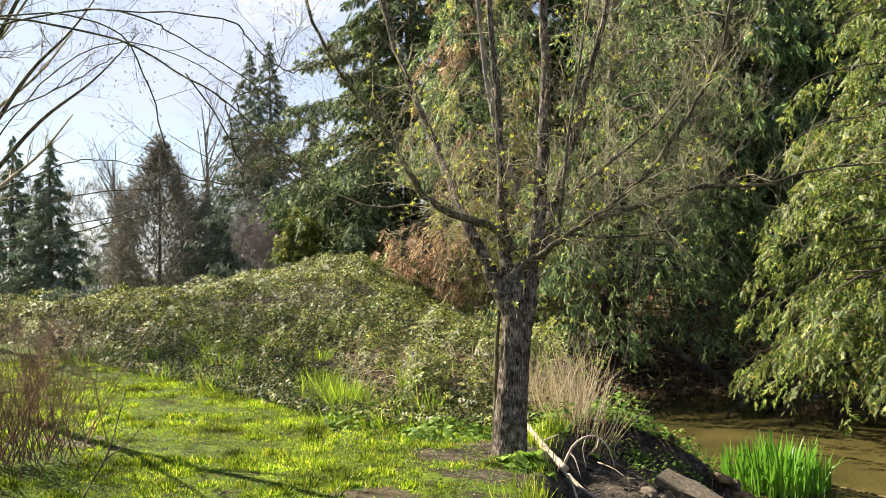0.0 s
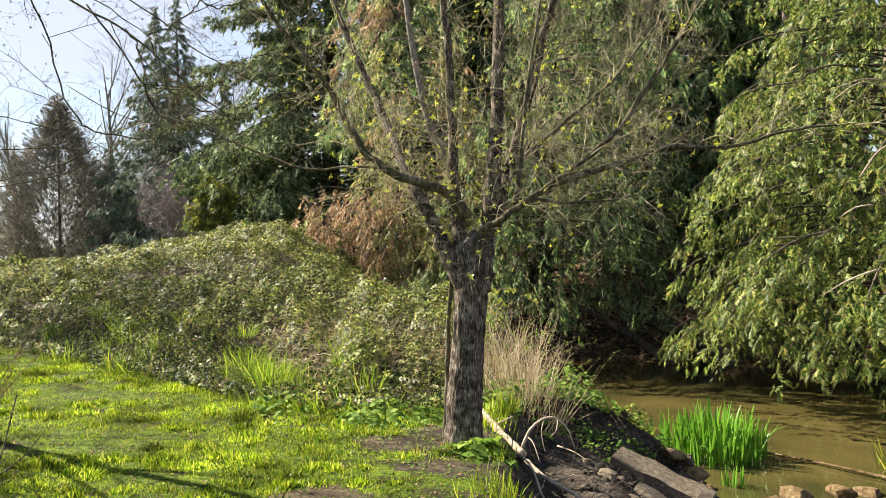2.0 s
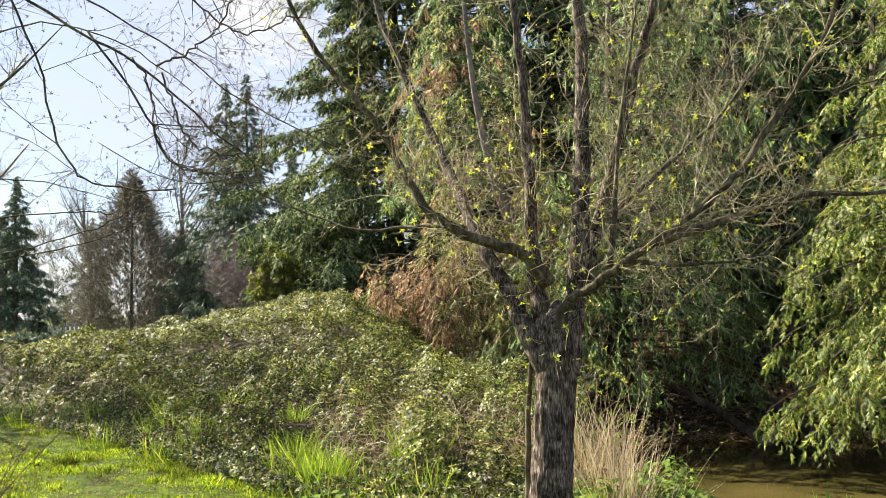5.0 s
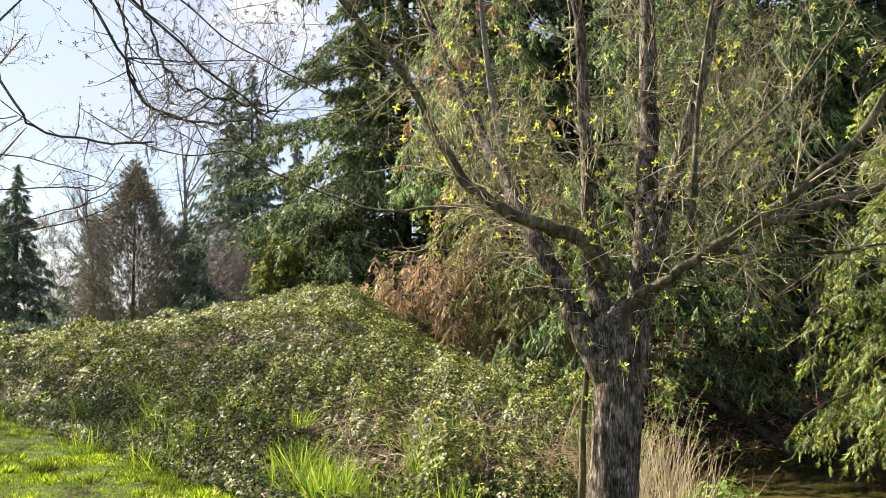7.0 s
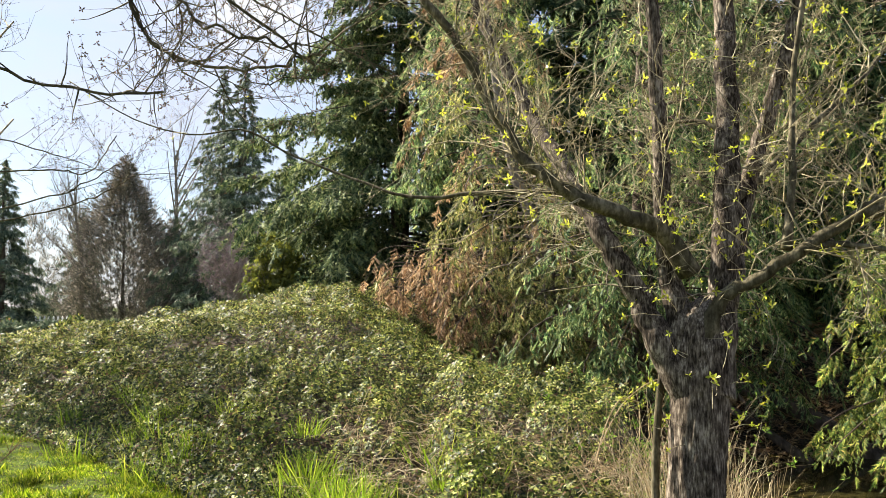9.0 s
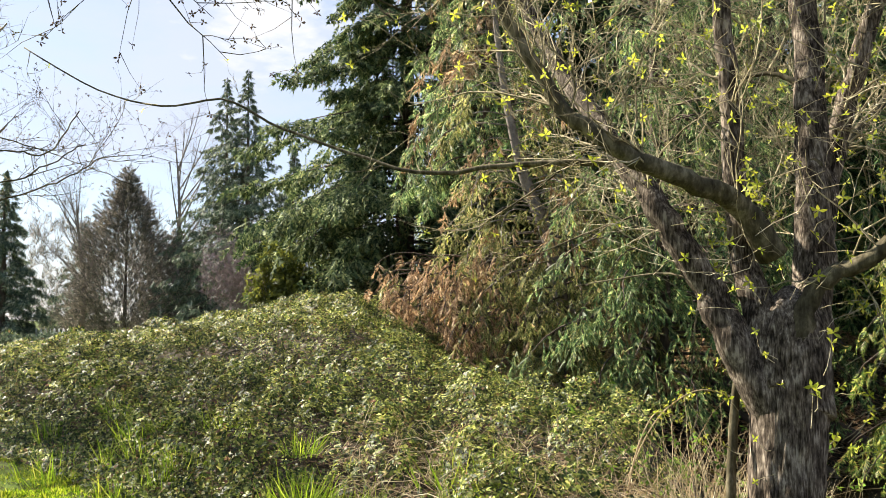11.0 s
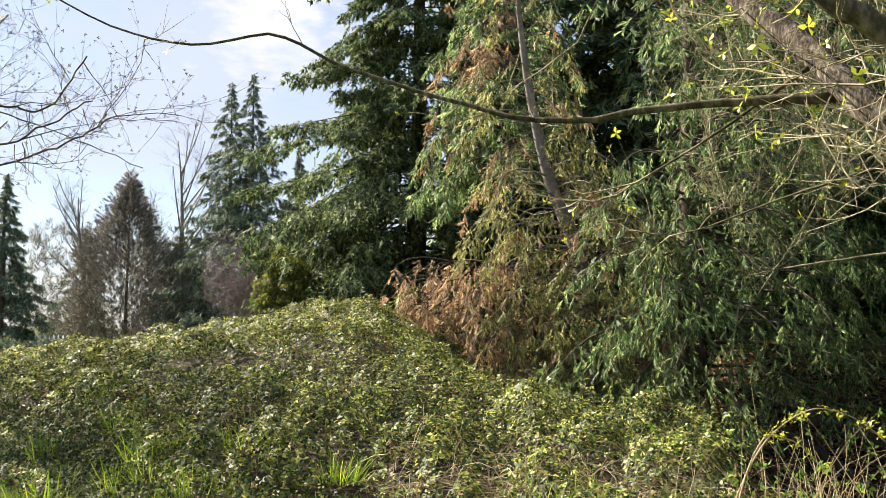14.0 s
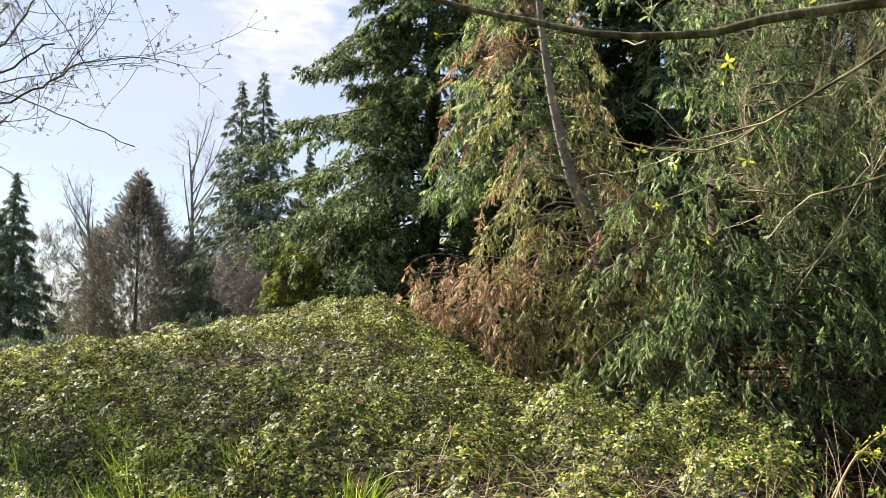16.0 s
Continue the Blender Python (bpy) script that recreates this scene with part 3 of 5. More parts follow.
def weeping_cedar(name, base, height, reach, boughs, hung, leaf, label, lean=(), arc=(0, 180), size=0.24, low=0.03, floor=-9.0, seed=1, trunk_r=0.35, bark=M_TRUNK, rise=0.1, droop=0.45,
                  length=0.6, taper=0.45, dead=None, dead_share=0.0, per=5, template=T_SPRAY, thin_top=0.5, spill=0.0, crowd=1.1, gap=None):
    """A cedar: boughs that rise, sag and turn up again, hung all along with weeping branchlets of flat sprays."""
    g = np.random.default_rng(seed)
    tree = thing(name, label, "cedar")
    hz = np.linspace(0, 1, 24)
    P = spline([np.array(base) - [0, 0, 0.3], *lean, np.array(base) + [0.02 * height, 0, height]] if not lean else [np.array(base) - [0, 0, 0.3], *lean], 24)
    part("trunk", tube(P, trunk_r * (1 - 0.9 * hz) * (1 + 0.4 * np.exp(-hz * 22)), 12, 0.05, seed), bark, tree, smooth=True)
    f = low + (0.99 - low) * ((np.arange(boughs) + g.uniform(0, 1, boughs)) / boughs) ** crowd
    turn = (np.arange(boughs) * 0.618034 + g.uniform(0, 0.12, boughs)) % 1
    az = radians(arc[0]) + (2 * turn - 1) * radians(arc[1])
    if gap is not None:   # an azimuth towards which the upper trunk is bare
        da = (az - radians(gap[0]) + np.pi) % (2 * np.pi) - np.pi
        az = np.where((f > gap[2]) & (np.abs(da) < radians(gap[1])), az + np.sign(da) * radians(gap[1]), az)
    L = reach * ((1 - f) ** taper * 0.92 + 0.08) * g.uniform(0.62, 1.1, boughs)
    st = np.stack([np.interp(f, hz, P[:, k]) for k in range(3)], 1)
    d = np.stack([np.cos(az), np.sin(az), 0 * az], 1)
    side = np.stack([-d[:, 1], d[:, 0], 0 * az], 1)
    u = np.linspace(0, 1, 9)
    bow = g.normal(0, 0.2, boughs)
    dr = (droop + spill * (1 - f) ** 3) * g.uniform(0.7, 1.3, boughs)
    lines = st[:, None] + L[:, None, None] * (d[:, None] * (np.sin(1.4 * u) / math.sin(1.4))[None, :, None] + side[:, None] * (bow[:, None] * u**2)[..., None])
    lines[:, :, 2] += L[:, None] * (rise * np.sin(np.pi * u)[None] - dr[:, None] * u[None] ** 2)
    gone = g.uniform(0, 1, boughs) < dead_share
    for ln, l in zip(lines, L):
        if ln[-1, 2] > floor - 0.3:
            part("bough", tube(ln, np.linspace(0.007 * l + 0.009, 0.004, 9), 5), bark, tree)
    n_b = np.maximum(3, (hung * (L / reach) * (1 - thin_top * f))).astype(int)
    b = np.repeat(np.arange(boughs), n_b)
    n = len(b)
    t = 0.12 + 0.88 * g.uniform(0, 1, n) ** 0.62
    k = np.clip((t * 8).astype(int), 0, 7)
    w = (t * 8 - k)[:, None]
    O = lines[b, k] * (1 - w) + lines[b, k + 1] * w
    off = g.normal(0, 0.16, n) * L[b] * (1.05 - 0.6 * t)
    O = O + side[b] * off[:, None]
    O[:, 2] -= 0.35 * np.abs(off)
    D = d[b] * g.uniform(-0.1, 0.6, n)[:, None] + side[b] * (np.sign(off) * g.uniform(0, 0.4, n))[:, None] + np.array([0, 0, -1.0]) + g.normal(0, 0.12, (n, 3))
    D = unit(D)
    hl = length * g.uniform(0.45, 1.3, n) * (0.55 + 0.45 * (L / reach)[b])
    bb = np.repeat(np.arange(n), per)
    s = (np.tile(np.arange(per), n) + g.uniform(0, 0.8, n * per)) / per
    Q = O[bb] + D[bb] * (hl[bb] * s)[:, None]
    flip = np.where(np.tile(np.arange(per), n) % 2 == 0, 1.0, -1.0)
    turnv = unit(side[b] * g.normal(0.8, 0.5, n)[:, None] + d[b] * g.normal(0, 0.55, n)[:, None])[bb]
    X = D[bb] + turnv * (flip * g.uniform(0.2, 1.0, n * per) * (1.05 - 0.6 * s))[:, None] + g.normal(0, 0.28, (n * per, 3))
    Y = turnv + g.normal(0, 0.3, (n * per, 3))
    sz = size * g.uniform(0.6, 1.3, n * per) * (1.1 - 0.4 * s)
    ok = Q[:, 2] - 0.5 * sz > floor + 0.25 * np.sin(3.1 * Q[:, 0] + seed) + 0.2 * np.sin(7.3 * Q[:, 1])
    dd = gone[b][bb]
    for name_, mat, pick in (("foliage", leaf, ok & ~dd), ("dead_foliage", dead, ok & dd)):
        if mat is not None and pick.any():
            part(name_, scatter(*template, Q[pick], X[pick], Y[pick], sz[pick]), mat, tree)
    return tree


def branching(lines, radii, g, n1, l1, n2, l2, n3, l3, r1=0.012, up=0.35, start=0.2, outward=None, bend=0.35, grav=0.1):
    """Three orders of twigs off the given limb lines. Returns the meshes and the twig ends."""
    P0, D0, RR = [], [], []
    for ln, r in zip(lines, radii):
        ln = np.asarray(ln)
        m = max(2, int(n1 * len(ln) / 20))
        u = g.uniform(start, 1, m) * (len(ln) - 1.001)
        k = u.astype(int)
        f = (u - k)[:, None]
        p = ln[k] * (1 - f) + ln[k + 1] * f
        t = unit(ln[k + 1] - ln[k])
        dd = t * 0.55 + g.normal(0, 0.62, (m, 3)) + np.array([0, 0, up])
        P0.append(p), D0.append(dd), RR.append(np.full(m, r1) * g.uniform(0.6, 1.2, m))
    P0, D0, RR = np.concatenate(P0), np.concatenate(D0), np.concatenate(RR)
    out, ends = [], []
    a, X1 = twigs(P0, D0, l1 * g.uniform(0.35, 1.25, len(P0)), RR, bend, grav, 5, g)
    out.append(a)

    def next_order(X, per, length, r):
        n = len(X) * per
        b = np.repeat(np.arange(len(X)), per)
        u = g.uniform(0.2, 1, n) * (X.shape[1] - 1.001)
        k = u.astype(int)
        f = (u - k)[:, None]
        p = X[b, k] * (1 - f) + X[b, k + 1] * f
        t = unit(X[b, k + 1] - X[b, k])
        dd = t * 0.7 + g.normal(0, 0.5, (n, 3)) + np.array([0, 0, up * 0.6])
        return twigs(p, dd, length * g.uniform(0.4, 1.3, n), np.full(n, r), bend * 0.9, grav, 3 if r > 0.0015 and r1 < 0.009 else 2, g)

    a, X2 = next_order(X1, n2, l2, r1 * 0.45)
    out.append(a)
    ends.append(X2[:, -1])
    if n3:
        a, X3 = next_order(X2, n3, l3, r1 * 0.27)
        out.append(a)
        ends.append(X3[:, -1])
    return join(out), np.concatenate(ends), X2


# ---- the tree on the bank ----
tree = thing("willow_tree", "many-stemmed deciduous tree with rough grey bark and first yellow-green leaves", "tree")
tz = np.array([-0.35, -0.1, 0.0, 0.1, 0.3, 0.6, 0.9, 1.15, 1.32, 1.45, 1.55, 1.64, 1.7])
tr = np.array([0.215, 0.195, 0.175, 0.16, 0.148, 0.14, 0.138, 0.142, 0.15, 0.145, 0.125, 0.085, 0.02])
tx = np.interp(tz, [0, 1.6], [0.14, 0.27])


def furrow(VF, sides, depth, seed):
    """Presses crooked upright furrows and flaky plates into a stem's bark."""
    V, F = VF
    V = V.copy()
    n = (len(V) - 2) // sides
    ring = V[:-2].reshape(n, sides, 3)
    mid = ring.mean(1, keepdims=True)
    th = np.linspace(0, 2 * np.pi, sides, endpoint=False)
    for i in range(n):
        z = ring[i, 0, 2]
        for j in range(sides):
            c = Vector((2.6 * math.cos(th[j]) + seed, 2.6 * math.sin(th[j]), z * 2.2))
            k = abs(noise.noise(c * 1.9)) * 1.6 + 0.5 * noise.noise(c * 5.0)
            ring[i, j] += (ring[i, j] - mid[i, 0]) * depth * (min(k, 0.9) - 0.45)
    return V, F


zs = np.linspace(-0.35, 1.7, 90)
part("trunk", furrow(tube(np.stack([np.interp(zs, tz, tx), 7.6 + 0.05 * zs, zs - 0.1 * (zs < 0.2)], 1), np.interp(zs, tz, tr), 72, 0.0, 3), 72, 0.11, 3), M_BARK, tree, "rough furrowed grey-brown trunk")
STEM_PLAN = {
    "A": ([(0.2, 7.65, 1.2), (0.07, 7.66, 1.42), (-0.04, 7.73, 1.69), (-0.16, 7.77, 1.93), (-0.26, 7.87, 2.13), (-0.37, 8.08, 2.4), (-0.49, 8.42, 2.75), (-0.64, 8.6, 3.12), (-0.85, 8.75, 3.6), (-1.1, 8.9, 4.3), (-1.3, 9.05, 5.2), (-1.4, 9.1, 6.0)], 0.068, 0.02, M_BARK),
    "B": ([(0.2, 7.66, 1.82), (0.05, 7.59, 2.02), (-0.2, 7.46, 2.1), (-0.4, 7.39, 2.175), (-0.56, 7.4, 2.28), (-0.68, 7.42, 2.4), (-0.8, 7.44, 2.63), (-0.94, 7.43, 2.9), (-1.15, 7.39, 3.17), (-1.37, 7.31, 3.45), (-1.6, 7.2, 3.9), (-1.8, 7.1, 4.6)], 0.042, 0.012, M_LIMB),
    "C": ([(0.2, 7.62, 1.3), (0.155, 7.71, 1.6), (0.13, 7.77, 1.83), (0.105, 7.78, 2.07), (0.1, 7.8, 2.37), (0.1, 7.84, 2.72), (0.07, 7.82, 3.4), (0.03, 7.8, 3.85), (0.0, 7.8, 4.8), (-0.05, 7.8, 5.8)], 0.062, 0.02, M_BARK),
    "D": ([(0.28, 7.65, 1.2), (0.37, 7.75, 1.58), (0.45, 7.86, 2.04), (0.51, 7.99, 2.69), (0.56, 8.13, 3.38), (0.56, 8.27, 4.12), (0.58, 8.4, 5.2), (0.55, 8.5, 6.2)], 0.086, 0.03, M_BARK),
    "E": ([(0.44, 7.82, 1.75), (0.54, 7.98, 2.0), (0.66, 8.08, 2.36), (0.76, 8.05, 2.72), (0.87, 8.0, 3.1), (0.95, 7.95, 3.5), (1.08, 7.9, 3.9), (1.3, 7.9, 4.8), (1.5, 7.9, 5.6)], 0.056, 0.018, M_BARK),
    "F": ([(0.22, 7.6, 1.35), (0.28, 7.58, 1.6), (0.36, 7.56, 1.72), (0.47, 7.5, 1.78), (0.67, 7.4, 1.93), (0.97, 7.3, 2.13), (1.27, 7.25, 2.36), (1.48, 7.2, 2.58), (1.68, 7.1, 2.9), (1.84, 7.05, 3.15), (1.98, 7.0, 3.45), (2.1, 6.9, 4.1), (2.2, 6.8, 4.9)], 0.037, 0.012, M_LIMB),
    "F2": ([(0.9, 7.32, 2.08), (1.26, 7.3, 2.18), (1.56, 7.3, 2.27), (1.86, 7.3, 2.36), (2.4, 7.3, 2.36), (2.9, 7.4, 2.5), (3.4, 7.4, 2.55)], 0.03, 0.007, M_LIMB),
    "F3": ([(0.66, 7.4, 1.92), (0.8, 7.36, 1.94), (1.02, 7.27, 1.91), (1.37, 7.23, 1.93), (1.6, 7.2, 1.97)], 0.018, 0.006, M_LIMB),
    "B2": ([(-0.34, 8.06, 2.28), (-0.6, 8.2, 2.31), (-0.92, 8.35, 2.32), (-1.08, 8.43, 2.31), (-1.3, 8.5, 2.33), (-1.49, 8.6, 2.4), (-1.7, 8.7, 2.49), (-2.11, 8.85, 2.67), (-2.43, 8.95, 2.85), (-2.82, 9.05, 2.84), (-3.26, 9.15, 2.97), (-3.83, 9.3, 3.3)], 0.014, 0.004, M_LIMB),
    "G": ([(0.6, 7.45, 1.92), (0.66, 7.5, 2.3), (0.72, 7.6, 2.8), (0.82, 7.6, 3.4), (0.95, 7.6, 4.2)], 0.02, 0.008, M_LIMB),
    "H": ([(0.5, 7.97, 2.58), (0.38, 8.05, 2.68), (0.2, 8.25, 2.72), (0.1, 8.4, 2.85)], 0.014, 0.005, M_LIMB),
    "I": ([(0.45, 7.85, 2.2), (0.8, 8.3, 2.4), (1.3, 8.8, 2.8), (1.9, 9.2, 3.3), (2.5, 9.5, 4.0)], 0.032, 0.008, M_LIMB),
    "J": ([(-0.4, 8.1, 2.4), (-0.7, 8.4, 2.2), (-1.0, 8.7, 2.05), (-1.1, 8.8, 2.08)], 0.006, 0.002, M_LIMB),
    "L": ([(-0.2, 8.0, 2.05), (-0.4, 8.3, 2.0), (-0.7, 8.6, 1.9), (-0.9, 8.75, 1.93)], 0.005, 0.002, M_LIMB),
    "K": ([(-0.02, 7.86, 1.72), (-0.15, 8.0, 1.77), (-0.36, 8.18, 1.75), (-0.5, 8.35, 1.73)], 0.006, 0.002, M_LIMB),
    "S": ([(0.0, 7.77, -0.15), (0.02, 7.76, 0.4), (0.04, 7.76, 0.9), (0.07, 7.77, 1.25), (0.12, 7.76, 1.5), (0.18, 7.75, 1.62)], 0.024, 0.014, M_LIMB),
}
limb_lines, limb_r = [], []
for key, (pts, ra, rb, mat) in STEM_PLAN.items():
    n = 10 + 3 * len(pts)
    ln = spline(pts, n)
    ln[3:] += np.random.default_rng(len(pts)).normal(0, min(0.006, 0.13 * ra), ln[3:].shape)
    if ra > 0.05:
        ln_ = spline(ln, 100)
        part("limb", furrow(tube(ln_, np.linspace(ra, rb, 100) * (1 + 0.5 * np.exp(-np.linspace(0, 1, 100) * 10)), 30), 30, 0.12, n), mat, tree)
    else:
        part("limb", tube(ln, np.linspace(ra, rb, n) * (1 + 0.5 * np.exp(-np.linspace(0, 1, n) * 10)), 10, 0.05, n), mat, tree, smooth=True)
    if key not in ("K", "S", "B2", "H", "J", "L"):
        limb_lines.append(ln), limb_r.append(ra)
G1 = np.random.default_rng(21)
vf, ends, X2 = branching(limb_lines, limb_r, G1, 20, 0.66, 5, 0.34, 2, 0.16, r1=0.0057, up=0.12, start=0.2, bend=0.55)
tagged(part("twig_tangle", vf, M_TWIG, tree, "thin mossy twigs"), kind="stuff")
vf, more, X2 = branching([spline(STEM_PLAN[k][0], 40) for k in ("B2", "H", "J", "L")], [0.01] * 4, G1, 4, 0.35, 2, 0.18, 0, 0.1, r1=0.004, up=0.1, start=0.3, bend=0.5)
tagged(part("twig_tangle", vf, M_TWIG, tree, "thin mossy twigs"), kind="stuff")
ends = np.concatenate([ends, more])
near = G1.choice(len(ends), int(len(ends) * 0.24), replace=False)
O = ends[near]
m = 70
a = G1.uniform(0, 2 * np.pi, m)
SP = np.stack([0.24 + 0.2 * np.cos(a), 7.62 + 0.2 * np.sin(a), G1.uniform(1.0, 2.1, m)], 1)
vf, X = twigs(SP, np.stack([np.cos(a), np.sin(a), G1.uniform(-0.2, 0.9, m)], 1), G1.uniform(0.05, 0.22, m), np.full(m, 0.002), 0.35, 0.1, 4, G1)
tagged(part("sprout_growth", vf, M_TWIG, tree, "short sprouting shoots on the fork"), kind="stuff")
O = np.concatenate([O, X[:, -1], X[::2, -2]])
part("leaf_growth", scatter(*T_BUDS, O, G1.normal(0, 1, (len(O), 3)) + [0, 0, 0.7], G1.normal(0, 1, (len(O), 3)), 0.024 * G1.uniform(0.5, 1.4, len(O))), M_BUD, tree, "small young yellow-green leaves")


# ---- the bare tree beside the lawn, whose boughs hang over it ----
def bare_tree(name, base, height, spread, label, seed, mat=M_GREYTWIG, limbs=9, n1=10, n2=5, n3=3, r=0.16, fork=0.25, l1=0.22, droop=0.0, thin=1.0, extra=()):
    g = np.random.default_rng(seed)
    t = thing(name, label, "tree")
    b = np.array(base, float)
    hz = np.linspace(0, 1, 12)
    P = b + np.stack([0.04 * height * np.sin(hz * 4 + seed), 0.03 * height * np.cos(hz * 5), hz * height * 0.95 - 0.2], 1)
    part("trunk", tube(P, r * (1 - 0.9 * hz), 8, 0.05, seed), mat, t, smooth=True)
    lines = [P[4:]]
    for i in range(limbs):
        f = fork + (0.85 - fork) * (i + g.uniform(0, 0.8)) / limbs
        a = g.uniform(0, 2 * np.pi)
        p = np.array([np.interp(f, hz, P[:, k]) for k in range(3)])
        L = spread * (1.1 - f) * g.uniform(0.8, 1.2)
        o = np.array([math.cos(a), math.sin(a), 0])
        pts = [p, p + o * L * 0.35 + [0, 0, height * 0.1], p + o * L * 0.7 + [0, 0, height * (0.2 - 0.3 * droop)], p + o * L + [0, 0, height * (0.32 - 0.7 * droop)]]
        ln = spline(pts, 16)
        lines.append(ln)
        part("limb", tube(ln, np.linspace(r * 0.4 * (1 - f * 0.6), 0.012 * thin, 16), 6, 0.05, i), mat, t, smooth=True)
    for pts, ra in extra:
        ln = spline(pts, 30)
        ln[2:] += np.cumsum(g.normal(0, 0.006, ln[2:].shape), 0) * 0.7 + g.normal(0, 0.006, ln[2:].shape)
        lines.append(ln)
        part("limb", tube(ln, np.linspace(ra * 0.8, 0.004, 30), 7, 0.05, 5), mat, t, smooth=True)
    vf, ends, X = branching(lines, [r] * len(lines), g, n1, height * l1, n2, height * l1 * 0.42, n3, height * l1 * 0.2, r1=0.011 * thin, up=0.35 - 0.6 * droop, start=0.15)
    tagged(part("twig_tangle", vf, mat, t), kind="stuff")
    return t, ends, g


HANG = [([(-6.2, 9.4, 3.4), (-5.2, 7.4, 3.85), (-4.1, 6.3, 3.75), (-2.95, 6.0, 3.48), (-2.33, 6.0, 3.16), (-1.95, 6.0, 2.93), (-1.55, 6.0, 2.58), (-1.35, 6.0, 2.43)], 0.015),
        ([(-4.1, 6.3, 3.75), (-3.3, 6.1, 3.68), (-2.82, 6.0, 3.45), (-2.62, 6.0, 3.0), (-2.47, 6.0, 2.51), (-2.33, 6.0, 2.38), (-2.05, 6.0, 2.31), (-1.88, 6.0, 2.31)], 0.009),
        ([(-2.33, 6.0, 3.16), (-2.01, 6.0, 2.71), (-1.91, 6.0, 2.48), (-1.78, 6.0, 2.41), (-1.66, 6.0, 2.39), (-1.5, 6.0, 2.4), (-1.36, 6.0, 2.42)], 0.008),
        ([(-6.2, 9.4, 2.0), (-5.2, 9.5, 2.2), (-4.12, 9.6, 2.46), (-3.78, 9.6, 2.58), (-3.54, 9.6, 2.74)], 0.01),
        ([(-6.2, 9.4, 1.9), (-5.0, 9.6, 2.2), (-4.11, 9.6, 2.38), (-3.68, 9.6, 2.53), (-3.46, 9.6, 2.68)], 0.01),
        ([(-6.2, 9.4, 2.3), (-5.0, 9.4, 2.6), (-4.01, 9.4, 2.68), (-3.7, 9.4, 2.67), (-3.5, 9.4, 2.92)], 0.01),
        ([(-6.2, 9.4, 2.4), (-5.2, 7.5, 2.7), (-4.2, 6.4, 2.85), (-3.5, 6.2, 3.08), (-3.0, 6.2, 3.34)], 0.012),
        ([(-6.2, 9.4, 3.0), (-5.2, 9.0, 3.9), (-4.2, 8.6, 4.2), (-3.2, 8.2, 3.9), (-2.5, 8.0, 3.4)], 0.012),
        ([(-6.2, 9.4, 2.6), (-5.6, 10.6, 3.2), (-5.4, 12.0, 3.3), (-4.6, 12.8, 3.0)], 0.012),
        ([(-5.2, 7.4, 3.95), (-3.6, 6.9, 4.0), (-3.29, 7.6, 4.1), (-3.12, 7.6, 3.99), (-2.7, 7.6, 3.75), (-2.37, 7.6, 3.53), (-2.08, 7.6, 3.29), (-1.67, 7.6, 3.04), (-1.21, 7.6, 2.8)], 0.012),
        ([(-1.93, 6.0, 2.92), (-1.84, 6.0, 2.66), (-1.75, 6.0, 2.53), (-1.61, 6.0, 2.47), (-1.45, 6.0, 2.44)], 0.007),
        ([(-1.96, 6.0, 2.96), (-1.81, 6.0, 3.02), (-1.69, 6.0, 3.11), (-1.6, 6.0, 3.26), (-1.55, 6.0, 3.42)], 0.007),
        ([(-3.6, 6.9, 4.0), (-2.18, 6.3, 3.69), (-1.95, 6.3, 3.52), (-1.79, 6.3, 3.35), (-1.61, 6.3, 3.25), (-1.43, 6.3, 3.27), (-1.27, 6.3, 3.35)], 0.009),
        ([(-2.09, 6.0, 3.01), (-2.0, 6.0, 2.84), (-1.98, 6.0, 2.67), (-1.91, 6.0, 2.52), (-1.75, 6.0, 2.45)], 0.006)]
left_tree, ends, g = bare_tree("bare_tree", (-6.2, 9.4, 0), 8.0, 2.6, "bare budding tree with dark drooping boughs beside the lawn", 5, mat=M_LIMB, limbs=8, n1=6, n2=5, n3=3, r=0.1, fork=0.3, l1=0.07, droop=0.1, thin=0.34, extra=HANG)
SPUR = np.concatenate([spline(pts, 40)[6:] for pts, _ in HANG])
SPUR = SPUR[g.choice(len(SPUR), 190, replace=False)]
vf, X = twigs(SPUR, g.normal(0, 0.5, (190, 3)) + [0.1, 0, -0.5], g.uniform(0.04, 0.2, 190), g.uniform(0.002, 0.0038, 190), 0.3, 0.2, 4, g)
tagged(part("spur_growth", vf, M_LIMB, left_tree, "short budding spurs"), kind="stuff")
ends = np.concatenate([ends, X[:, -1]])
tagged(part("bud_growth", scatter(*T_BUDS, ends, g.normal(0, 1, (len(ends), 3)), g.normal(0, 1, (len(ends), 3)), 0.012), M_CANE, left_tree), kind="stuff")


# added out of view on the left, thick-twigged, to shade the brambles
bare_tree("bare_tree", (-14.0, 19.5, 0), 11, 5.0, "unseen bare twiggy tree added to shade the left of the brambles", 9, mat=M_TWIG, limbs=18, n1=18, n2=5, n3=2, r=0.2, fork=0.3, l1=0.13, thin=1.8)

# second unseen tree, added for more shade on the same side
bare_tree("bare_tree", (-15.5, 23.0, 0), 13, 5.0, "unseen bare twiggy tree added to shade the left of the brambles", 10, mat=M_TWIG, limbs=16, n1=14, n2=5, n3=2, r=0.22, fork=0.25, l1=0.13, thin=2.0)

